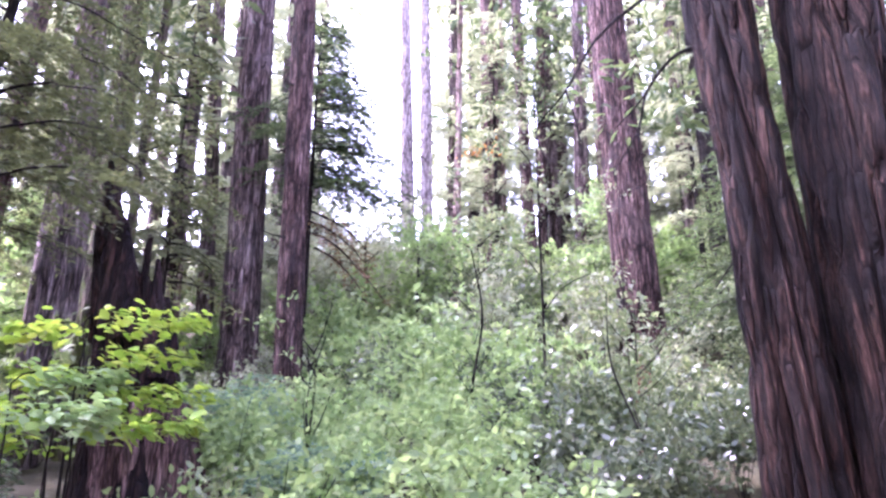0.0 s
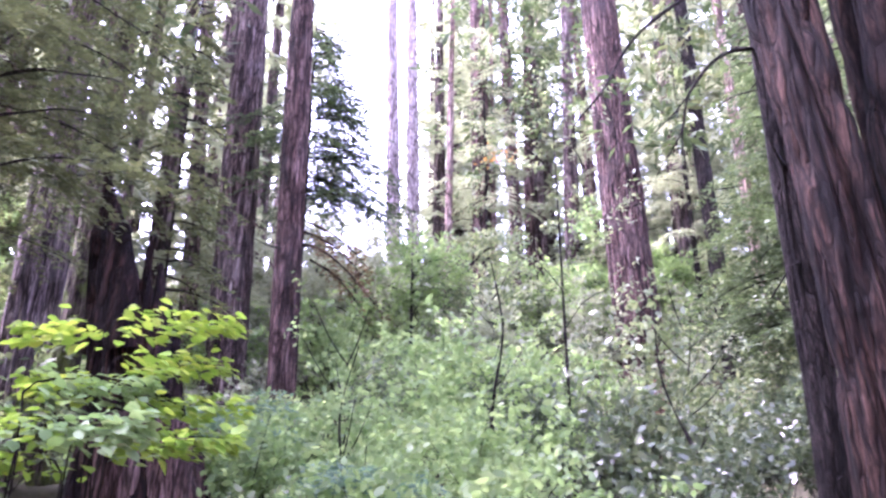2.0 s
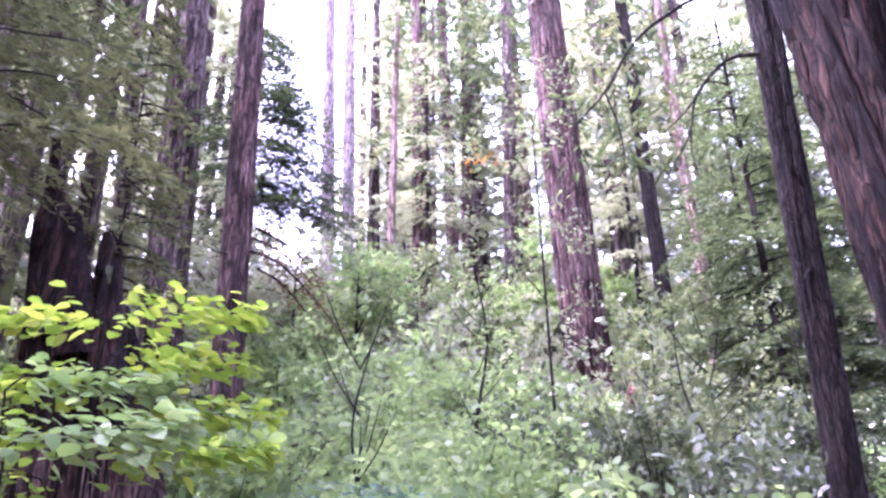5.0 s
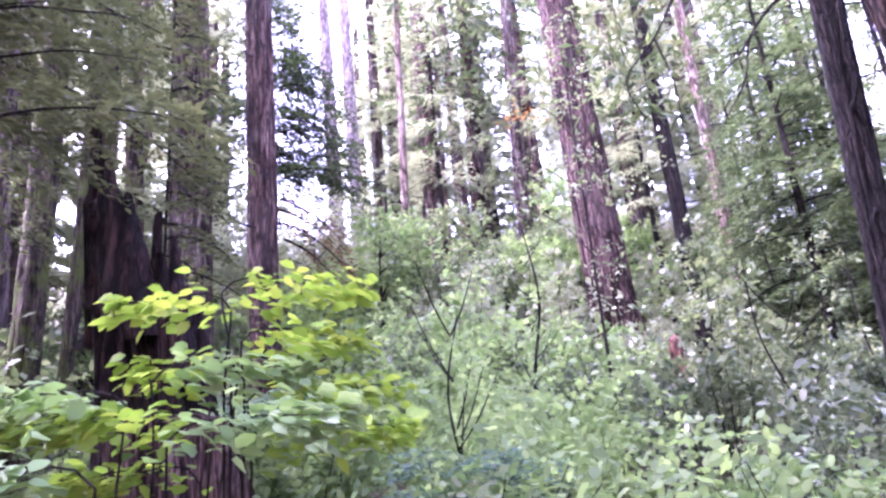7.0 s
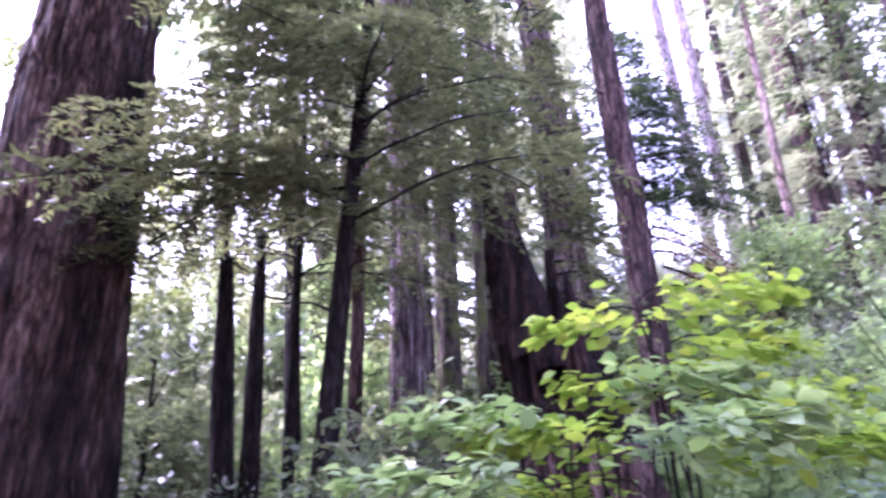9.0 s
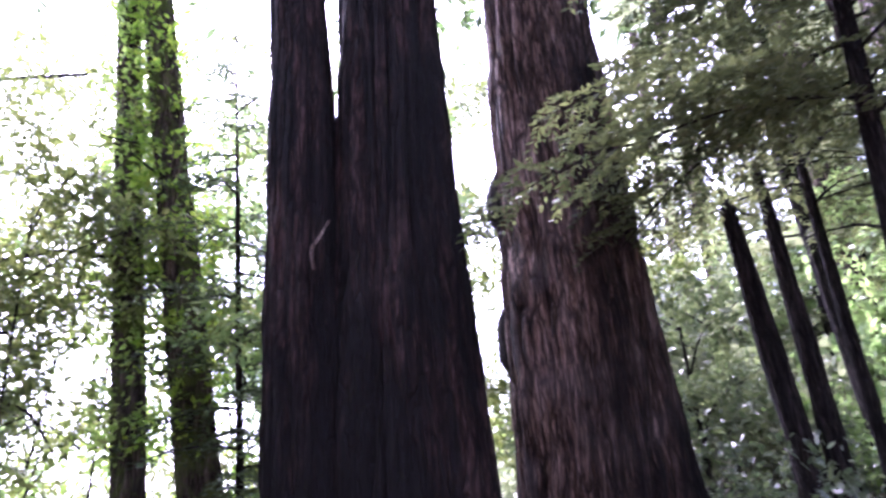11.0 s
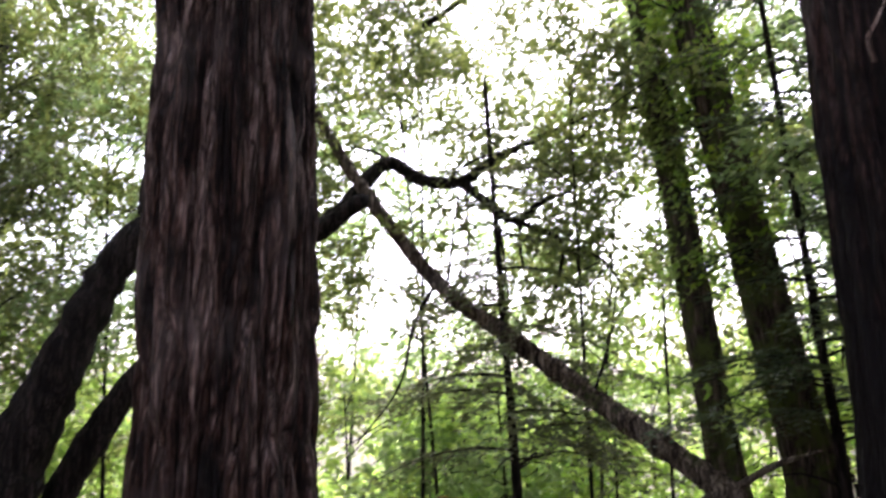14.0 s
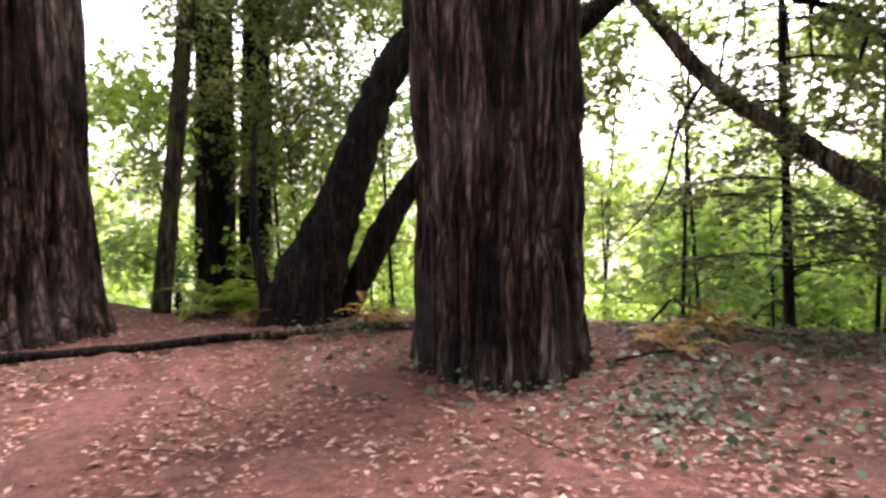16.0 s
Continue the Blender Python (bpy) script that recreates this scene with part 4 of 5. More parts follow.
maple(-2.55, 5.95, gz(-2.55, 5.95) + 0.12, "vine maple with bright yellow-green leaves in flat layers", 301, [
    (0.0, 0.1, 2.33, 0.85, 0.35, 62), (-0.05, 0.05, 2.22, 0.6, 2.9, 42), (0.1, 0.0, 2.02, 0.75, 0.5, 58), (0.0, -0.1, 1.85, 0.6, 2.6, 36), (0.15, 0.0, 1.72, 0.8, 0.2, 60),
    (-0.15, -0.1, 1.58, 0.85, 3.2, 70), (0.1, -0.1, 1.48, 0.85, 0.0, 84), (-0.2, 0.0, 1.34, 0.7, 2.7, 50)])
maple(-2.95, 5.6, gz(-2.95, 5.6) + 0.26, "vine maple with broad pale green leaves beside the trail", 302, [
    (0.1, 0.1, 1.75, 0.7, 0.2, 60), (-0.1, 0.0, 1.62, 0.8, 3.0, 80), (0.2, -0.1, 1.45, 0.75, -0.4, 80), (-0.2, -0.2, 1.3, 0.85, 3.4, 84)], PALE_MAPLE_LEAF)


# ---- saplings ----
def sapling(x, y, h, label, seed, mat, size=0.07, per=600, r=0.02):
    t = thing("sapling", x, y, gz(x, y), label, "sapling", "thin saplings on the slope")
    rng = np.random.default_rng(seed)
    wob = 0.12 * rng.standard_normal((3, 2))
    part("stem", limb_mesh("stem", [([(0, 0, -0.2), (wob[0, 0] * 0.5, 0, 0.35 * h), (wob[1, 0], wob[1, 1], 0.7 * h), (wob[2, 0], wob[2, 1], h)], r, 0.25 * r)], DARK_BARK, seed, 6), t)
    paths, bl = [], []
    for i in range(9):
        z, a, k = h * rng.uniform(0.35, 1.0), rng.random() * 6.28, rng.uniform(0.25, 0.6)
        tip = (k * math.cos(a), k * math.sin(a), z + 0.35)
        paths.append(([(0, 0, z - 0.15), (0.5 * tip[0], 0.5 * tip[1], z + 0.05), tip], 0.008, 0.003))
        bl.append((*tip, 0.24, 0.24, 0.16))
    for n, (s, b) in enumerate(zip(paths, bl)):
        twig = part("twig", limb_mesh("twig", [s], DARK_BARK, seed + 1, 4), t)
        tagged(part("foliage", cloud_mesh("foliage", [b], per, size, mat, seed + n, 0.5, 0.5, False, 7, 0.1, 0.2), twig), kind="stuff")


sapling(1.22, 10.6, 3.4, "thin dark-stemmed sapling with small green leaves", 401, FRESH_LEAF, r=0.034)
sapling(2.55, 7.6, 2.6, "thin dark-stemmed sapling with grey-green leaves", 402, OAK_LEAF)
sapling(-0.9, 7.4, 2.2, "thin leaning sapling with fresh leaves", 403, FRESH_LEAF)
sapling(3.1, 9.3, 3.0, "thin dark-stemmed sapling with grey-green leaves", 404, OAK_LEAF)
sapling(5.0, 8.9, 2.8, "thin dark-stemmed sapling with glossy leaves", 405, OAK_LEAF)

# dead reddish stump among the shrubs
t = thing("small_stump", 4.4, 12.2, gz(4.4, 12.2), "short broken stump of bare reddish wood among shrubs", "tree stump")
part("wood", trunk_mesh("wood", 1.6, 0.22, 0.25, (0.05, 0), bark_material("bare_red_wood", (0.12, 0.05, 0.035), (0.28, 0.13, 0.09), (0.42, 0.24, 0.18)), 95, 40, 0.1, 0.03, 0.1, 0.2, 0.3, 0.1, 0.2, 2), t)

# brown dead branch hanging beside the slim redwood
t = thing("hanging_dead_branch", -1.2, 15.6, 6.3, "brown dead branch hanging from the slim redwood", "branch")
for n, b in enumerate([((-0.9, -0.3, 0.6), (1, 0.1, -0.1), 1.6, 0.6), ((-0.7, -0.2, 0.3), (1, -0.2, -0.2), 1.8, 0.7), ((-0.6, -0.2, 0.8), (0.9, 0.3, -0.1), 1.5, 0.5), ((-0.5, 0, 0.0), (1, 0.0, -0.4), 1.3, 0.6)]):
    me, axes = spray_mesh("dead_spray", [b], BROWN_LEAF, 31 + n, 0.055, 0.12, 0.045)
    limb = part("limb", limb_mesh("limb", [(axes[0][::3], 0.03, 0.008)], DARK_BARK, 33 + n, 5), t)
    tagged(part("dead_spray", me, limb), "brown withered needles", kind="stuff")


# ---- bay trees leaning over the bank ----
def leaning_bay():
    t = thing("leaning_bay_tree", -9.92, -3.28, gz(-9.92, -3.28), "dark leaning bay tree with crooked limbs over the bank", "tree")
    stems = [
        ([(0.1, -0.2, -0.4), (-0.05, 0.0, 0.3), (-0.35, 0.40, 2.0), (-0.70, 0.90, 3.3), (-1.3, 1.7, 3.7), (-1.85, 2.45, 3.5), (-2.0, 3.2, 4.0)], 0.34, 0.10),
        ([(-0.45, 0.05, -0.4), (-0.55, 0.2, 0.3), (-0.95, 0.75, 1.6), (-1.4, 1.5, 2.6), (-1.7, 2.4, 3.2)], 0.20, 0.09),
        ([(0.3, -0.3, -0.4), (0.2, -0.25, 0.2), (-0.05, -0.1, 0.8), (-0.25, 0.2, 1.6)], 0.34, 0.20),
        ([(0.42, -0.45, -0.4), (0.38, -0.42, 0.3), (0.40, -0.55, 1.2), (0.30, -0.6, 2.4)], 0.09, 0.03),
    ]
    for n, s in enumerate(stems):
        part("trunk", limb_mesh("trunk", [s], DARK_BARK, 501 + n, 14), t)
    limbs = [
        ([(-1.91, 2.46, 3.51), (-2.34, 2.77, 3.91), (-2.64, 3.07, 4.45), (-2.92, 3.32, 4.78), (-3.21, 3.72, 4.59), (-3.51, 4.27, 4.61), (-3.76, 4.72, 4.99), (-4.11, 5.41, 5.43), (-4.49, 6.37, 5.96)], 0.14, 0.03),
        ([(-3.51, 4.27, 4.61), (-3.56, 4.72, 4.22), (-3.59, 5.09, 3.98), (-3.81, 5.47, 4.33), (-4.01, 5.89, 4.50)], 0.09, 0.025),
        ([(-3.59, 5.09, 3.98), (-3.71, 5.65, 3.74), (-3.81, 5.81, 3.54), (-3.99, 6.26, 3.47), (-4.07, 6.65, 2.96)], 0.05, 0.012),
        ([(-3.59, 5.13, 3.95), (-3.59, 5.13, 3.49), (-3.60, 5.20, 3.07)], 0.04, 0.01),
        ([(-3.81, 5.77, 3.58), (-3.81, 5.53, 2.75), (-3.80, 5.27, 2.26)], 0.03, 0.01),
        ([(-3.52, 4.35, 4.54), (-3.62, 4.34, 3.52), (-3.60, 4.17, 3.17)], 0.028, 0.01),
        ([(-3.57, 4.84, 3.92), (-3.68, 4.92, 2.76), (-3.67, 4.82, 2.10)], 0.024, 0.008),
        ([(-2.92, 3.32, 4.78), (-2.85, 3.09, 4.95), (-2.76, 2.78, 4.99)], 0.035, 0.01),
        ([(-4.49, 6.37, 5.96), (-4.64, 6.88, 6.06), (-4.79, 7.34, 5.98)], 0.03, 0.01),
        ([(-2.6, 3.9, 6.7), (-3.0, 4.7, 7.45), (-3.1, 5.5, 7.9), (-3.1, 6.3, 8.25)], 0.04, 0.025),
        ([(-0.75, 0.95, 3.6), (-0.9, 0.9, 5.0), (-1.2, 1.0, 6.8)], 0.10, 0.03),
    ]
    for n, s in enumerate(limbs):
        part("limb", limb_mesh("limb", [s], DARK_BARK, 520 + n, 8), t)
    rng = np.random.default_rng(5)
    bl = []
    for x, y, z, r in ((-3.0, 5.0, 6.6, 1.0), (-4.3, 6.4, 6.2, 0.9), (-3.6, 4.4, 7.4, 1.1), (-2.2, 4.6, 7.2, 1.0), (-5.0, 5.6, 4.9, 0.7), (-4.6, 7.4, 7.4, 1.1), (-3.0, 3.2, 8.2, 1.1),
                       (-4.3, 6.0, 3.0, 0.6), (-1.7, 2.5, 4.9, 0.6), (-2.2, 3.2, 5.9, 0.7), (-2.6, 4.0, 6.8, 0.7), (-1.5, 1.2, 7.4, 1.1), (-4.5, 4.6, 8.6, 1.2), (-0.8, -0.2, 6.2, 1.0), (-1.2, -1.2, 4.4, 0.8), (-0.9, 0.2, 4.9, 0.8), (-5.4, 7.0, 8.8, 1.2), (-1.0, -1.8, 6.8, 1.1)):
        for _ in range(3):
            bl.append((x + rng.uniform(-r, r), y + rng.uniform(-r, r), z + 0.5 * rng.uniform(-r, r), 0.55 * r, 0.55 * r, 0.32 * r))
    part("crown", cloud_mesh("crown", bl, 900, 0.12, BAY_LEAF, 6, 0.35, 0.36, False, 9, 0.2), t)


leaning_bay()

# long fallen trunk propped against the trees
t = thing("leaning_dead_trunk", -11.65, 4.24, gz(-11.65, 4.24), "long bare trunk fallen aslant over the bank", "fallen tree")
part("trunk", limb_mesh("trunk", [([(0.15, 0.35, -0.3), (0.0, 0.0, 0.15), (-0.11, -0.26, 0.44), (-0.56, -1.52, 1.38), (-0.74, -2.50, 2.13), (-0.73, -3.41, 2.83), (-0.60, -4.41, 4.13), (-0.51, -5.02, 5.14), (-0.38, -5.35, 5.74)], 0.155, 0.07)], LOG_BARK, 541, 14), t)
for n, s in enumerate((([(-0.73, -3.45, 2.85), (-0.75, -3.75, 2.3), (-0.72, -3.95, 1.5), (-0.7, -4.5, 0.8)], 0.03, 0.008), ([(-0.73, -3.3, 2.8), (-0.75, -3.2, 3.6), (-0.72, -3.1, 4.2)], 0.022, 0.006),
                       ([(-0.56, -1.5, 1.4), (-0.5, -1.3, 2.0), (-0.5, -1.15, 2.7)], 0.022, 0.006), ([(-0.1, -0.1, 0.4), (0.4, 0.2, 0.7), (0.9, 0.5, 0.9)], 0.05, 0.015), ([(-0.1, -0.2, 0.4), (0.2, -0.6, 0.2), (0.3, -0.9, -0.1)], 0.08, 0.03))):
    part("limb", limb_mesh("limb", [s], LOG_BARK if n > 2 else DARK_BARK, 545 + n, 7), t)


# ---- understorey below and beyond the bank ----
def bank_tree(x, y, h, blobs, per, size, mat, label, seed, name="understorey_tree", flat=0.55, aspect=0.5):
    lean = np.random.default_rng(seed + 9).uniform(-0.14, 0.14, 2)
    leafy_tree(x, y, h, 0.032, blobs, per, size, mat, label, seed, name, tuple(lean), group="understorey beyond the bank", aspect=aspect, flat=flat)


def bank():
    rng = np.random.default_rng(61)
    # bright low layer
    for i in range(44):
        a = radians(rng.uniform(58, 153))
        d = rng.uniform(11.2, 17.0)
        x, y = -3.5 - d * math.sin(a), 2.3 + d * math.cos(a)
        if -0.95 * x - 0.31 * y < 11.3:
            continue
        s = rng.uniform(0.95, 1.5)
        bl = [(s * rng.uniform(-1.1, 1.1), s * rng.uniform(-1.1, 1.1), s * rng.uniform(0.5, 3.0), s * 0.62, s * 0.62, s * 0.34) for _ in range(9)]
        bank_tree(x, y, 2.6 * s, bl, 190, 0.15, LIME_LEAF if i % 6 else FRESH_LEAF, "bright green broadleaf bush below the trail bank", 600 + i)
    # dark taller layer, broken by sky
    for i in range(17):
        a = radians(rng.uniform(44, 142))
        d = rng.uniform(10.8, 14.0)
        x, y = -3.5 - d * math.sin(a), 2.3 + d * math.cos(a)
        s = rng.uniform(0.9, 1.3)
        bl = [(s * rng.uniform(-1.7, 1.7), s * rng.uniform(-1.7, 1.7), s * rng.uniform(2.5, 8.5), s * 0.7, s * 0.7, s * 0.4) for _ in range(13)]
        bank_tree(x, y, 7.5 * s, bl, 330, 0.15, BAY_LEAF if i % 2 else FRESH_LEAF, "bay tree with scattered glossy leaves against the sky", 650 + i, "bay_tree", 0.4, 0.38)
    # far foliage past the bank
    for i in range(10):
        a = radians(rng.uniform(40, 156))
        d = rng.uniform(20, 34)
        x, y = -3.5 - d * math.sin(a), 2.3 + d * math.cos(a)
        bl = [(rng.uniform(-2.5, 2.5), rng.uniform(-2.5, 2.5), rng.uniform(1.0, 6.5), 1.4, 1.4, 0.8) for _ in range(9)]
        bank_tree(x, y, 6.0, bl, 60, 0.34, LIME_LEAF if i % 2 else FAR_HAZE_LEAF, "pale distant broadleaf tree across the valley", 680 + i, "distant_tree")


bank()
# broad bay crowns that overhang the bank
for i, (x, y, h, ex, ey, z0, z1, n, sd) in enumerate(((-13.9, 0.6, 9.0, 1.6, 3.2, 4.6, 12.0, 34, 711), (-13.2, -5.2, 8.0, 1.6, 2.2, 1.5, 10.0, 40, 712), (-15.5, 6.5, 8.5, 1.6, 2.4, 1.5, 11.0, 34, 713), (-13.4, 0.4, 7.5, 1.0, 2.6, 3.2, 9.0, 20, 714), (-14.2, 10.5, 8.0, 1.6, 2.0, 1.5, 10.0, 28, 715), (-15.6, 2.8, 7.0, 1.6, 1.5, 2.0, 8.0, 24, 716), (-13.4, 2.7, 6.5, 1.2, 1.5, 3.2, 7.5, 10, 717))):
    rng = np.random.default_rng(sd)
    bl = [(ex * rng.uniform(-1, 1), ey * rng.uniform(-1, 1), rng.uniform(z0, z1), 0.75, 0.75, 0.42) for _ in range(n)]
    bank_tree(x, y, h, bl, 270, 0.145, BAY_LEAF, "broad bay tree with dark glossy leaves over the bank", sd, "bay_tree", 0.4, 0.4)
# crown foliage hanging over the bank's thin trunk and the dark pair
for i, (x, y, h, sd) in enumerate(((-10.4, -5.6, 6.5, 701), (-11.9, -5.6, 7.0, 702), (-12.2, -3.6, 6.0, 703), (-11.4, -7.6, 6.0, 704), (-11.7, -4.9, 6.5, 705), (-13.0, -6.8, 6.5, 706))):
    rng = np.random.default_rng(sd)
    bl = [(rng.uniform(-0.9, 0.9), rng.uniform(-0.9, 0.9), rng.uniform(2.6, 7.2), 0.6, 0.6, 0.34) for _ in range(24)]
    bank_tree(x, y, h, bl, 540, 0.10, BAY_LEAF if i != 2 else FRESH_LEAF, "slender bay tree with dark hanging leaves", sd, "bay_tree", 0.4, 0.4)


# ---- far conifers that close the forest, and unseen ones added to block light ----
def far_conifer(seed, h, reach):
    t = thing("far_conifer", 0, 0, 0, "tall haze-pale conifer, distant or added unseen behind to block light", "tree", "far woods on the ridge")
    rng = np.random.default_rng(seed)
    part("trunk", trunk_mesh("trunk", h, 0.36, 0.03, (0.0, 0.0), REDWOOD_GREY, seed, 18, 0.9, 0.03, 0.2, 0.1, 0.5, 0.05, top=0.12), t)
    br = []
    for i in range(40):
        z = 3.5 + (h - 4) * i / 40
        a = rng.random() * 6.28
        br.append(((0, 0, z), (math.cos(a), math.sin(a), 0.1), reach * (1.1 - 0.85 * i / 40) * rng.uniform(0.6, 1.1), 0.35))
    me, _ = spray_mesh("foliage", br, FAR_HAZE_LEAF, seed, 0.38, 0.48, 0.19, 0.5)
    part("foliage", me, t)
    return t


far_kinds = [far_conifer(801, 24, 2.8), far_conifer(802, 20, 2.5), far_conifer(803, 28, 3.0)]
far_and_screen_spots = ((-9, 27), (-6.5, 31), (-12, 24), (-4.2, 26.5), (-14, 30), (-8, 36), (5.2, 33), (8.5, 30), (11, 26.5), (13.5, 29), (10, 35), (14.5, 23), (17, 26), (13, 20), (6.8, 37), (17, 19.5), (-10.5, 20.5), (-13.5, 18.5), (-9.5, 17), (-17, 22), (-3.4, 33), (4.0, 38), (20, 24),
             # These stand unseen behind the camera, added to dim the trunk faces.
             (6, -9), (-1, -11), (11, -4), (14, 3), (3, -15), (-7, -12), (9, -13), (17, 10), (-2, -19), (12, -19), (-12, -15), (18, -8), (-6, -22), (1, -7.5), (8, -2.5), (4, -5), (-3.5, -6.5), (6, -6), (11, 0.5), (-1, -14), (7, -17), (13, -9), (-4, -10), (10, -7), (3, -10),
             (3.2, 29.5), (5.0, 28.3), (7.6, 28.6), (9.8, 28.2), (4.4, 31.5), (11.8, 23), (10.4, 21.6), (13, 25), (-5.8, 24.5), (-3.8, 29.5), (-7.2, 17.4), (-5.7, 18.8), (-9, 22.5))
for i, (x, y) in enumerate(far_and_screen_spots):
    m = pose(x, y, gz(x, y) - 0.3, 0, 0, 47 * i)
    if i < 3:
        far_kinds[i].matrix_basis = m
    else:
        copy_thing(far_kinds[i % 3], m)


# ---- ferns, ground ivy, sticks and litter by the trail ----
def frond_mesh(seed, mat, ln=0.75):
    rng = np.random.default_rng(seed)
    s = np.linspace(0.05, 1, 24)
    axis = np.stack([ln * s * 0.85, 0 * s, ln * (0.95 * s - 0.75 * s ** 2)], -1)
    ps, ds, us, le = [], [], [], []
    for sg in (-1, 1):
        ps.append(axis)
        ds.append(np.stack([0.35 + 0 * s, sg * np.ones_like(s), -0.25 + 0 * s], -1) + 0.08 * rng.standard_normal((24, 3)))
        us.append(np.array([0, 0, 1.0]) + 0.12 * rng.standard_normal((24, 3)))
        le.append(0.17 * ln * np.sin(np.pi * (0.12 + 0.86 * s)) + 0.012)
    ln_ = np.concatenate(le)
    return leaf_mesh("frond", np.vstack(ps), np.vstack(ds), np.vstack(us), ln_, 0.035 + 0 * ln_, mat)


def fern(x, y, label, seed, mat, size=1.0, n=14, name="sword_fern"):
    t = thing(name, x, y, gz(x, y), label, "fern", "ferns by the trail")
    rng = np.random.default_rng(seed)
    me = frond_mesh(seed, mat)
    for i in range(n):
        k = size * rng.uniform(0.75, 1.15)
        part("frond", me, t, m=pose(0, 0, 0.02, 0, rng.uniform(-25, 15), 360 * i / n + rng.uniform(-9, 9)) @ Matrix.Diagonal((k, k, k, 1)))


FERN_LEAF = leaf_material("fern_leaf", [(0.1, (0.10, 0.18, 0.025)), (0.5, (0.21, 0.30, 0.045)), (0.9, (0.34, 0.38, 0.065))], 0.55)
DRY_FERN = leaf_material("dry_fern_leaf", [(0.1, (0.18, 0.10, 0.03)), (0.5, (0.32, 0.19, 0.05)), (0.9, (0.40, 0.28, 0.08))], 0.35)
for x, y, s, sd in ((-9.85, -4.55, 1.15, 901), (-10.2, -4.25, 1.3, 902), (-9.6, -4.75, 0.95, 903), (-10.7, -4.6, 1.1, 904)):
    fern(x, y, "green sword fern at the foot of the bank trees", sd, FERN_LEAF, s)
for x, y, s, sd in ((-9.35, -3.75, 0.5, 911), (-9.9, -2.35, 0.7, 912), (-9.6, -2.0, 0.65, 913), (-10.0, 0.95, 0.7, 914), (-10.9, 1.2, 0.7, 915), (-10.3, 0.75, 0.6, 916), (-11.6, 0.9, 0.8, 917), (-10.4, -1.9, 0.7, 918)):
    fern(x, y, "withered orange-brown fern on the leaf litter", sd, DRY_FERN, s, 10, "withered_fern")


def scatter_flat(name, n, size, mat, seed, where, label, category, aspect=0.5, lift=0.012, tilt=0.25, rounded=False, high=0.0):
    """Loose leaves that lie on the ground over a stretch of the plan."""
    rng = np.random.default_rng(seed)
    x, y = where(rng, n)
    p = np.stack([x, y, ground_z(x, y) + lift + high * rng.random(len(x)) ** 2], -1)
    a = rng.random(len(x)) * 6.28
    d = np.stack([np.cos(a), np.sin(a), 0.15 * rng.standard_normal(len(x))], -1)
    up = np.array([0, 0, 1.0]) + tilt * rng.standard_normal((len(x), 3))
    ln = size * (0.5 + 0.9 * rng.random(len(x)))
    ob = new(name, leaf_mesh(name, p, d, up, ln, ln * aspect, mat, 0.2, rounded))
    tagged(ob, label, category, kind="stuff")


def trail_area(rng, n):
    a, d = np.radians(rng.uniform(60, 165, n)), 1.2 + 8.6 * rng.random(n) ** 0.75
    return -3.5 - d * np.sin(a), 2.3 + d * np.cos(a)


scatter_flat("leaf_litter", 15000, 0.06, LITTER_LEAF, 921, trail_area, "dry pale brown leaves strewn over the trail", "leaf litter")
scatter_flat("needle_litter", 15000, 0.07, BROWN_LEAF, 922, trail_area, "brown needle sprays strewn over the trail", "leaf litter", 0.16)


def ivy_area(rng, n):
    c = np.array([(-10.6, 0.9), (-11.4, 1.6), (-10.1, 1.4), (-10.9, 2.2), (-9.3, 1.5), (-10.2, -2.4), (-9.5, -2.2), (-8.3, -1.25), (-7.9, 1.3), (-12.0, 1.0), (-11.8, 2.4), (-9.7, 1.9), (-8.2, 1.4), (-8.7, 2.0), (-8.35, 0.75)])
    k = rng.integers(0, len(c), n)
    s = 0.3 + 0.25 * (k % 3)
    return c[k, 0] + s * rng.standard_normal(n), c[k, 1] + s * rng.standard_normal(n)


scatter_flat("ground_ivy", 2700, 0.06, IVY_LEAF, 923, ivy_area, "low grey-green creeping leaves on the litter", "ground cover", 0.75, 0.03, 0.5, True, 0.16)

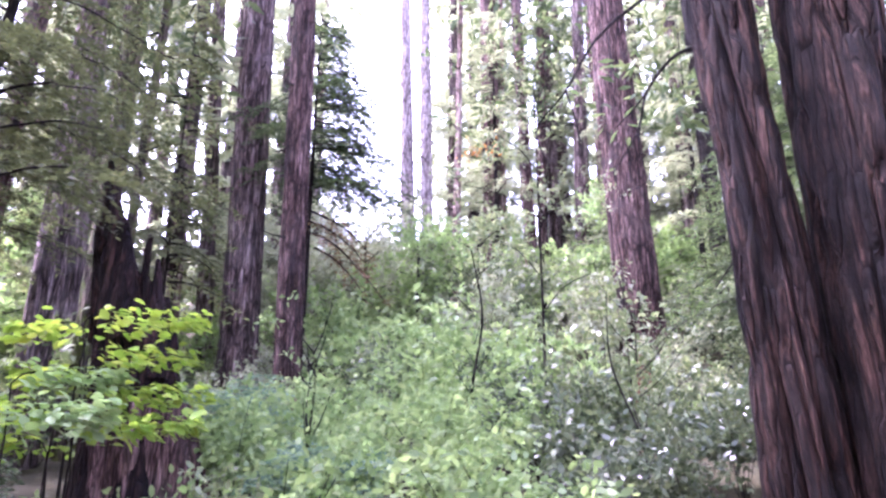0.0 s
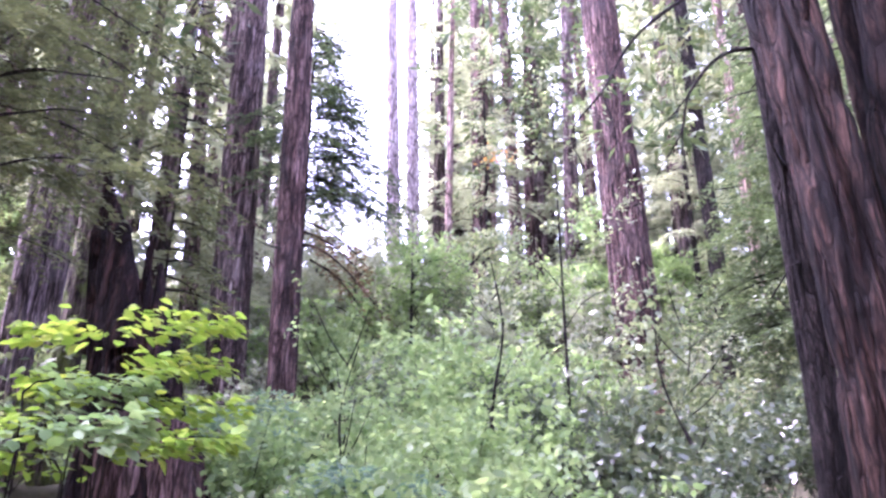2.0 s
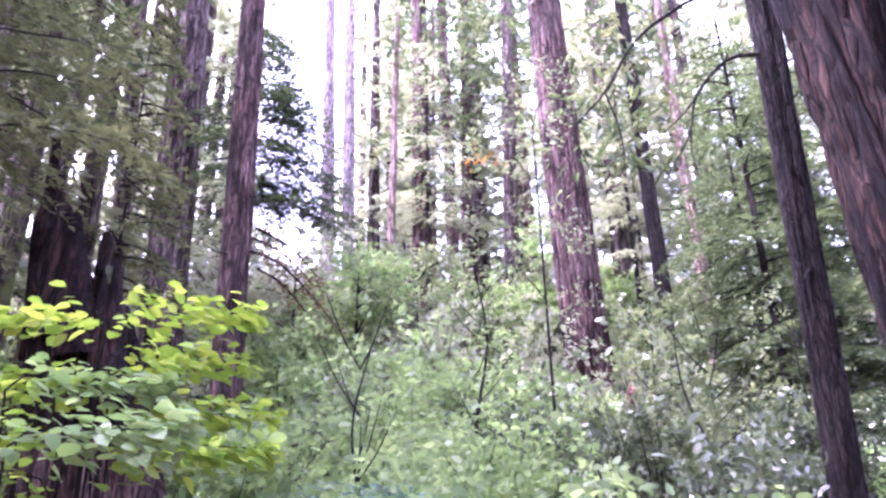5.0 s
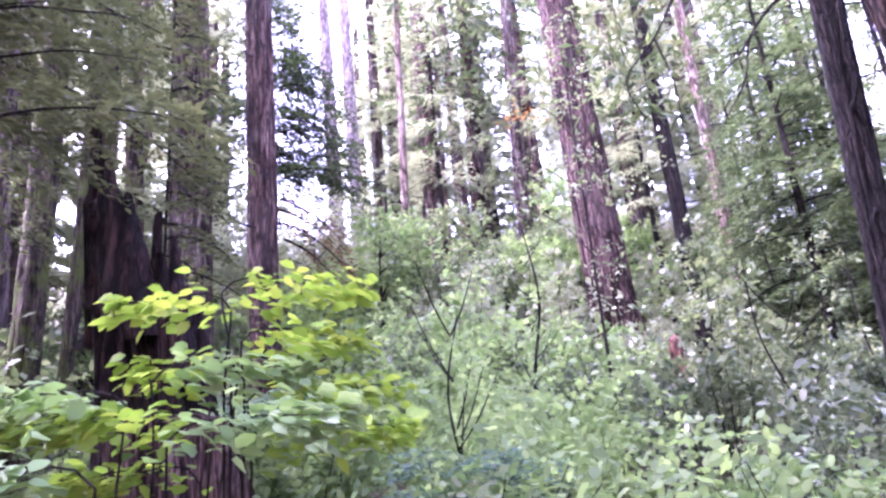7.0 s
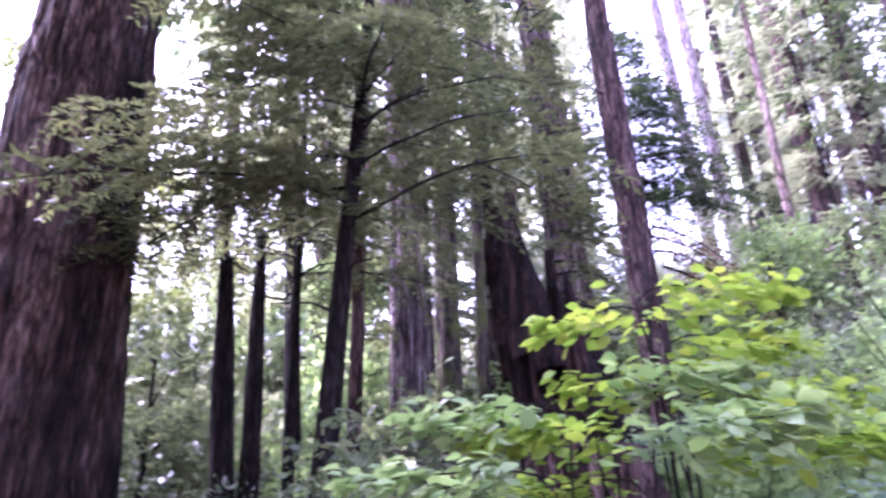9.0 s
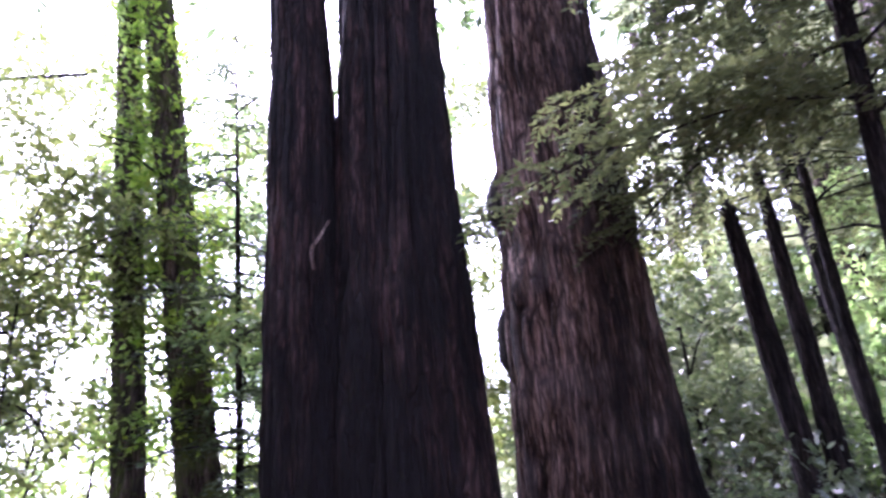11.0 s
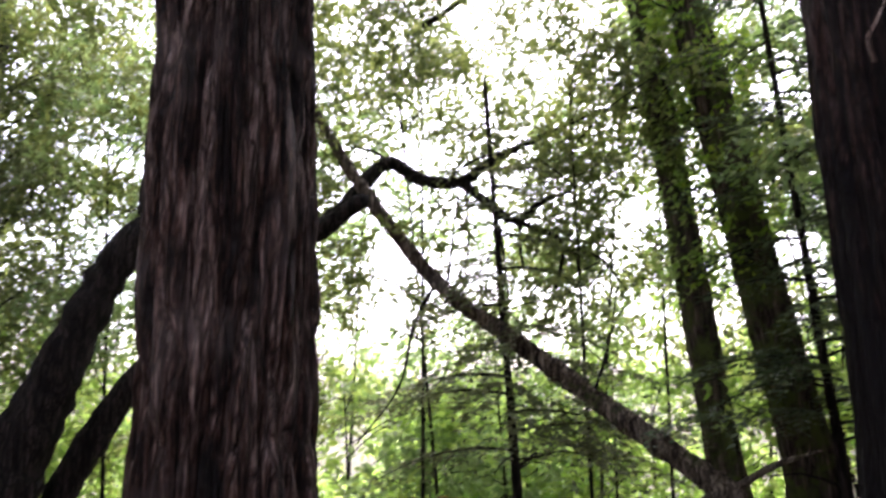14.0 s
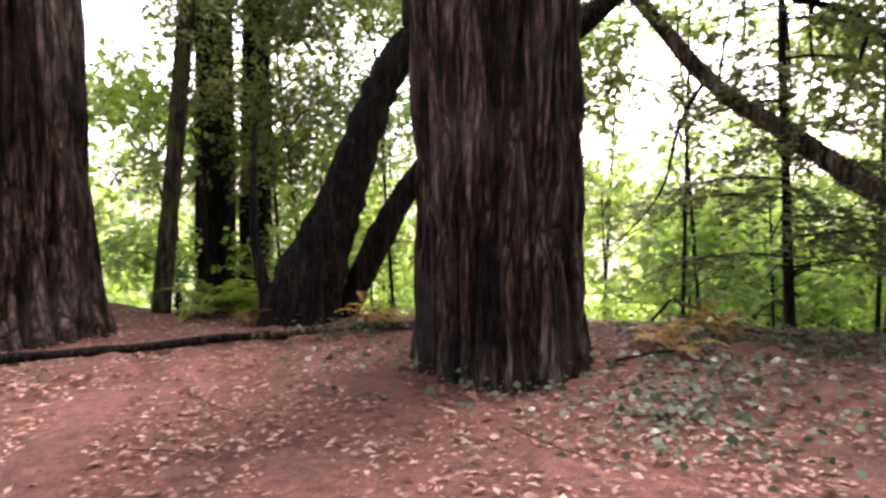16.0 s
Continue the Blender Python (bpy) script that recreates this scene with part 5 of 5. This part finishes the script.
for lab, pts, r0, r1, mat in (
    ("long dark root-like branch lying along the trail", [(-6.3, -4.9, 0.06), (-6.79, -4.24, 0.05), (-7.59, -3.36, 0.05), (-8.21, -2.93, 0.05), (-8.7, -2.6, 0.04)], 0.055, 0.04, DARK_BARK),
    ("mossy fallen branch lying at the trees' foot", [(-8.4, -2.78, 0.06), (-9.3, -2.15, 0.09), (-9.7, -1.6, 0.07)], 0.05, 0.035, LOG_BARK),
    ("thin pale fallen stick on the litter", [(-11.8, 0.6, 0.31), (-11.75, 0.95, 0.2), (-11.7, 1.33, 0.06), (-11.45, 2.1, 0.06)], 0.02, 0.012, LOG_BARK),
    ("crooked dead branch rising from the litter", [(-11.77, 0.35, 0.03), (-11.8, 0.48, 0.2), (-11.82, 0.6, 0.33), (-11.8, 0.75, 0.12)], 0.022, 0.01, DARK_BARK),
    ("thin pale stick lying on the trail's edge", [(-8.6, 1.55, 0.03), (-9.2, 1.45, 0.10), (-9.6, 1.5, 0.14)], 0.012, 0.008, PALE_BARK),
    ("short dark twig lying on the trail", [(-6.9, -1.9, 0.02), (-6.75, -1.5, 0.03), (-6.7, -1.2, 0.02)], 0.005, 0.003, LOG_BARK),
    ("thin reddish twig lying on the trail", [(-7.3, 0.55, 0.02), (-7.05, 0.95, 0.03), (-6.95, 1.3, 0.02)], 0.005, 0.003, LOG_BARK),
    ("thin dark twig lying on the trail", [(-6.0, -1.35, 0.02), (-6.1, -0.95, 0.03), (-6.05, -0.6, 0.02)], 0.004, 0.003, LOG_BARK),
    ("thin dark stick lying on the litter", [(-9.3, 0.55, 0.04), (-9.7, 0.85, 0.07), (-10.1, 1.3, 0.05)], 0.018, 0.01, DARK_BARK),
):
    base = np.array(pts[0])
    t = thing("fallen_branch", base[0], base[1], gz(base[0], base[1]), lab, "branch")
    local = [(p[0] - base[0], p[1] - base[1], gz(p[0], p[1]) - gz(base[0], base[1]) + p[2]) for p in pts]
    part("wood", limb_mesh("wood", [(local, r0, r1)], mat, int(abs(1000 * base[0])) % 97, 8), t)
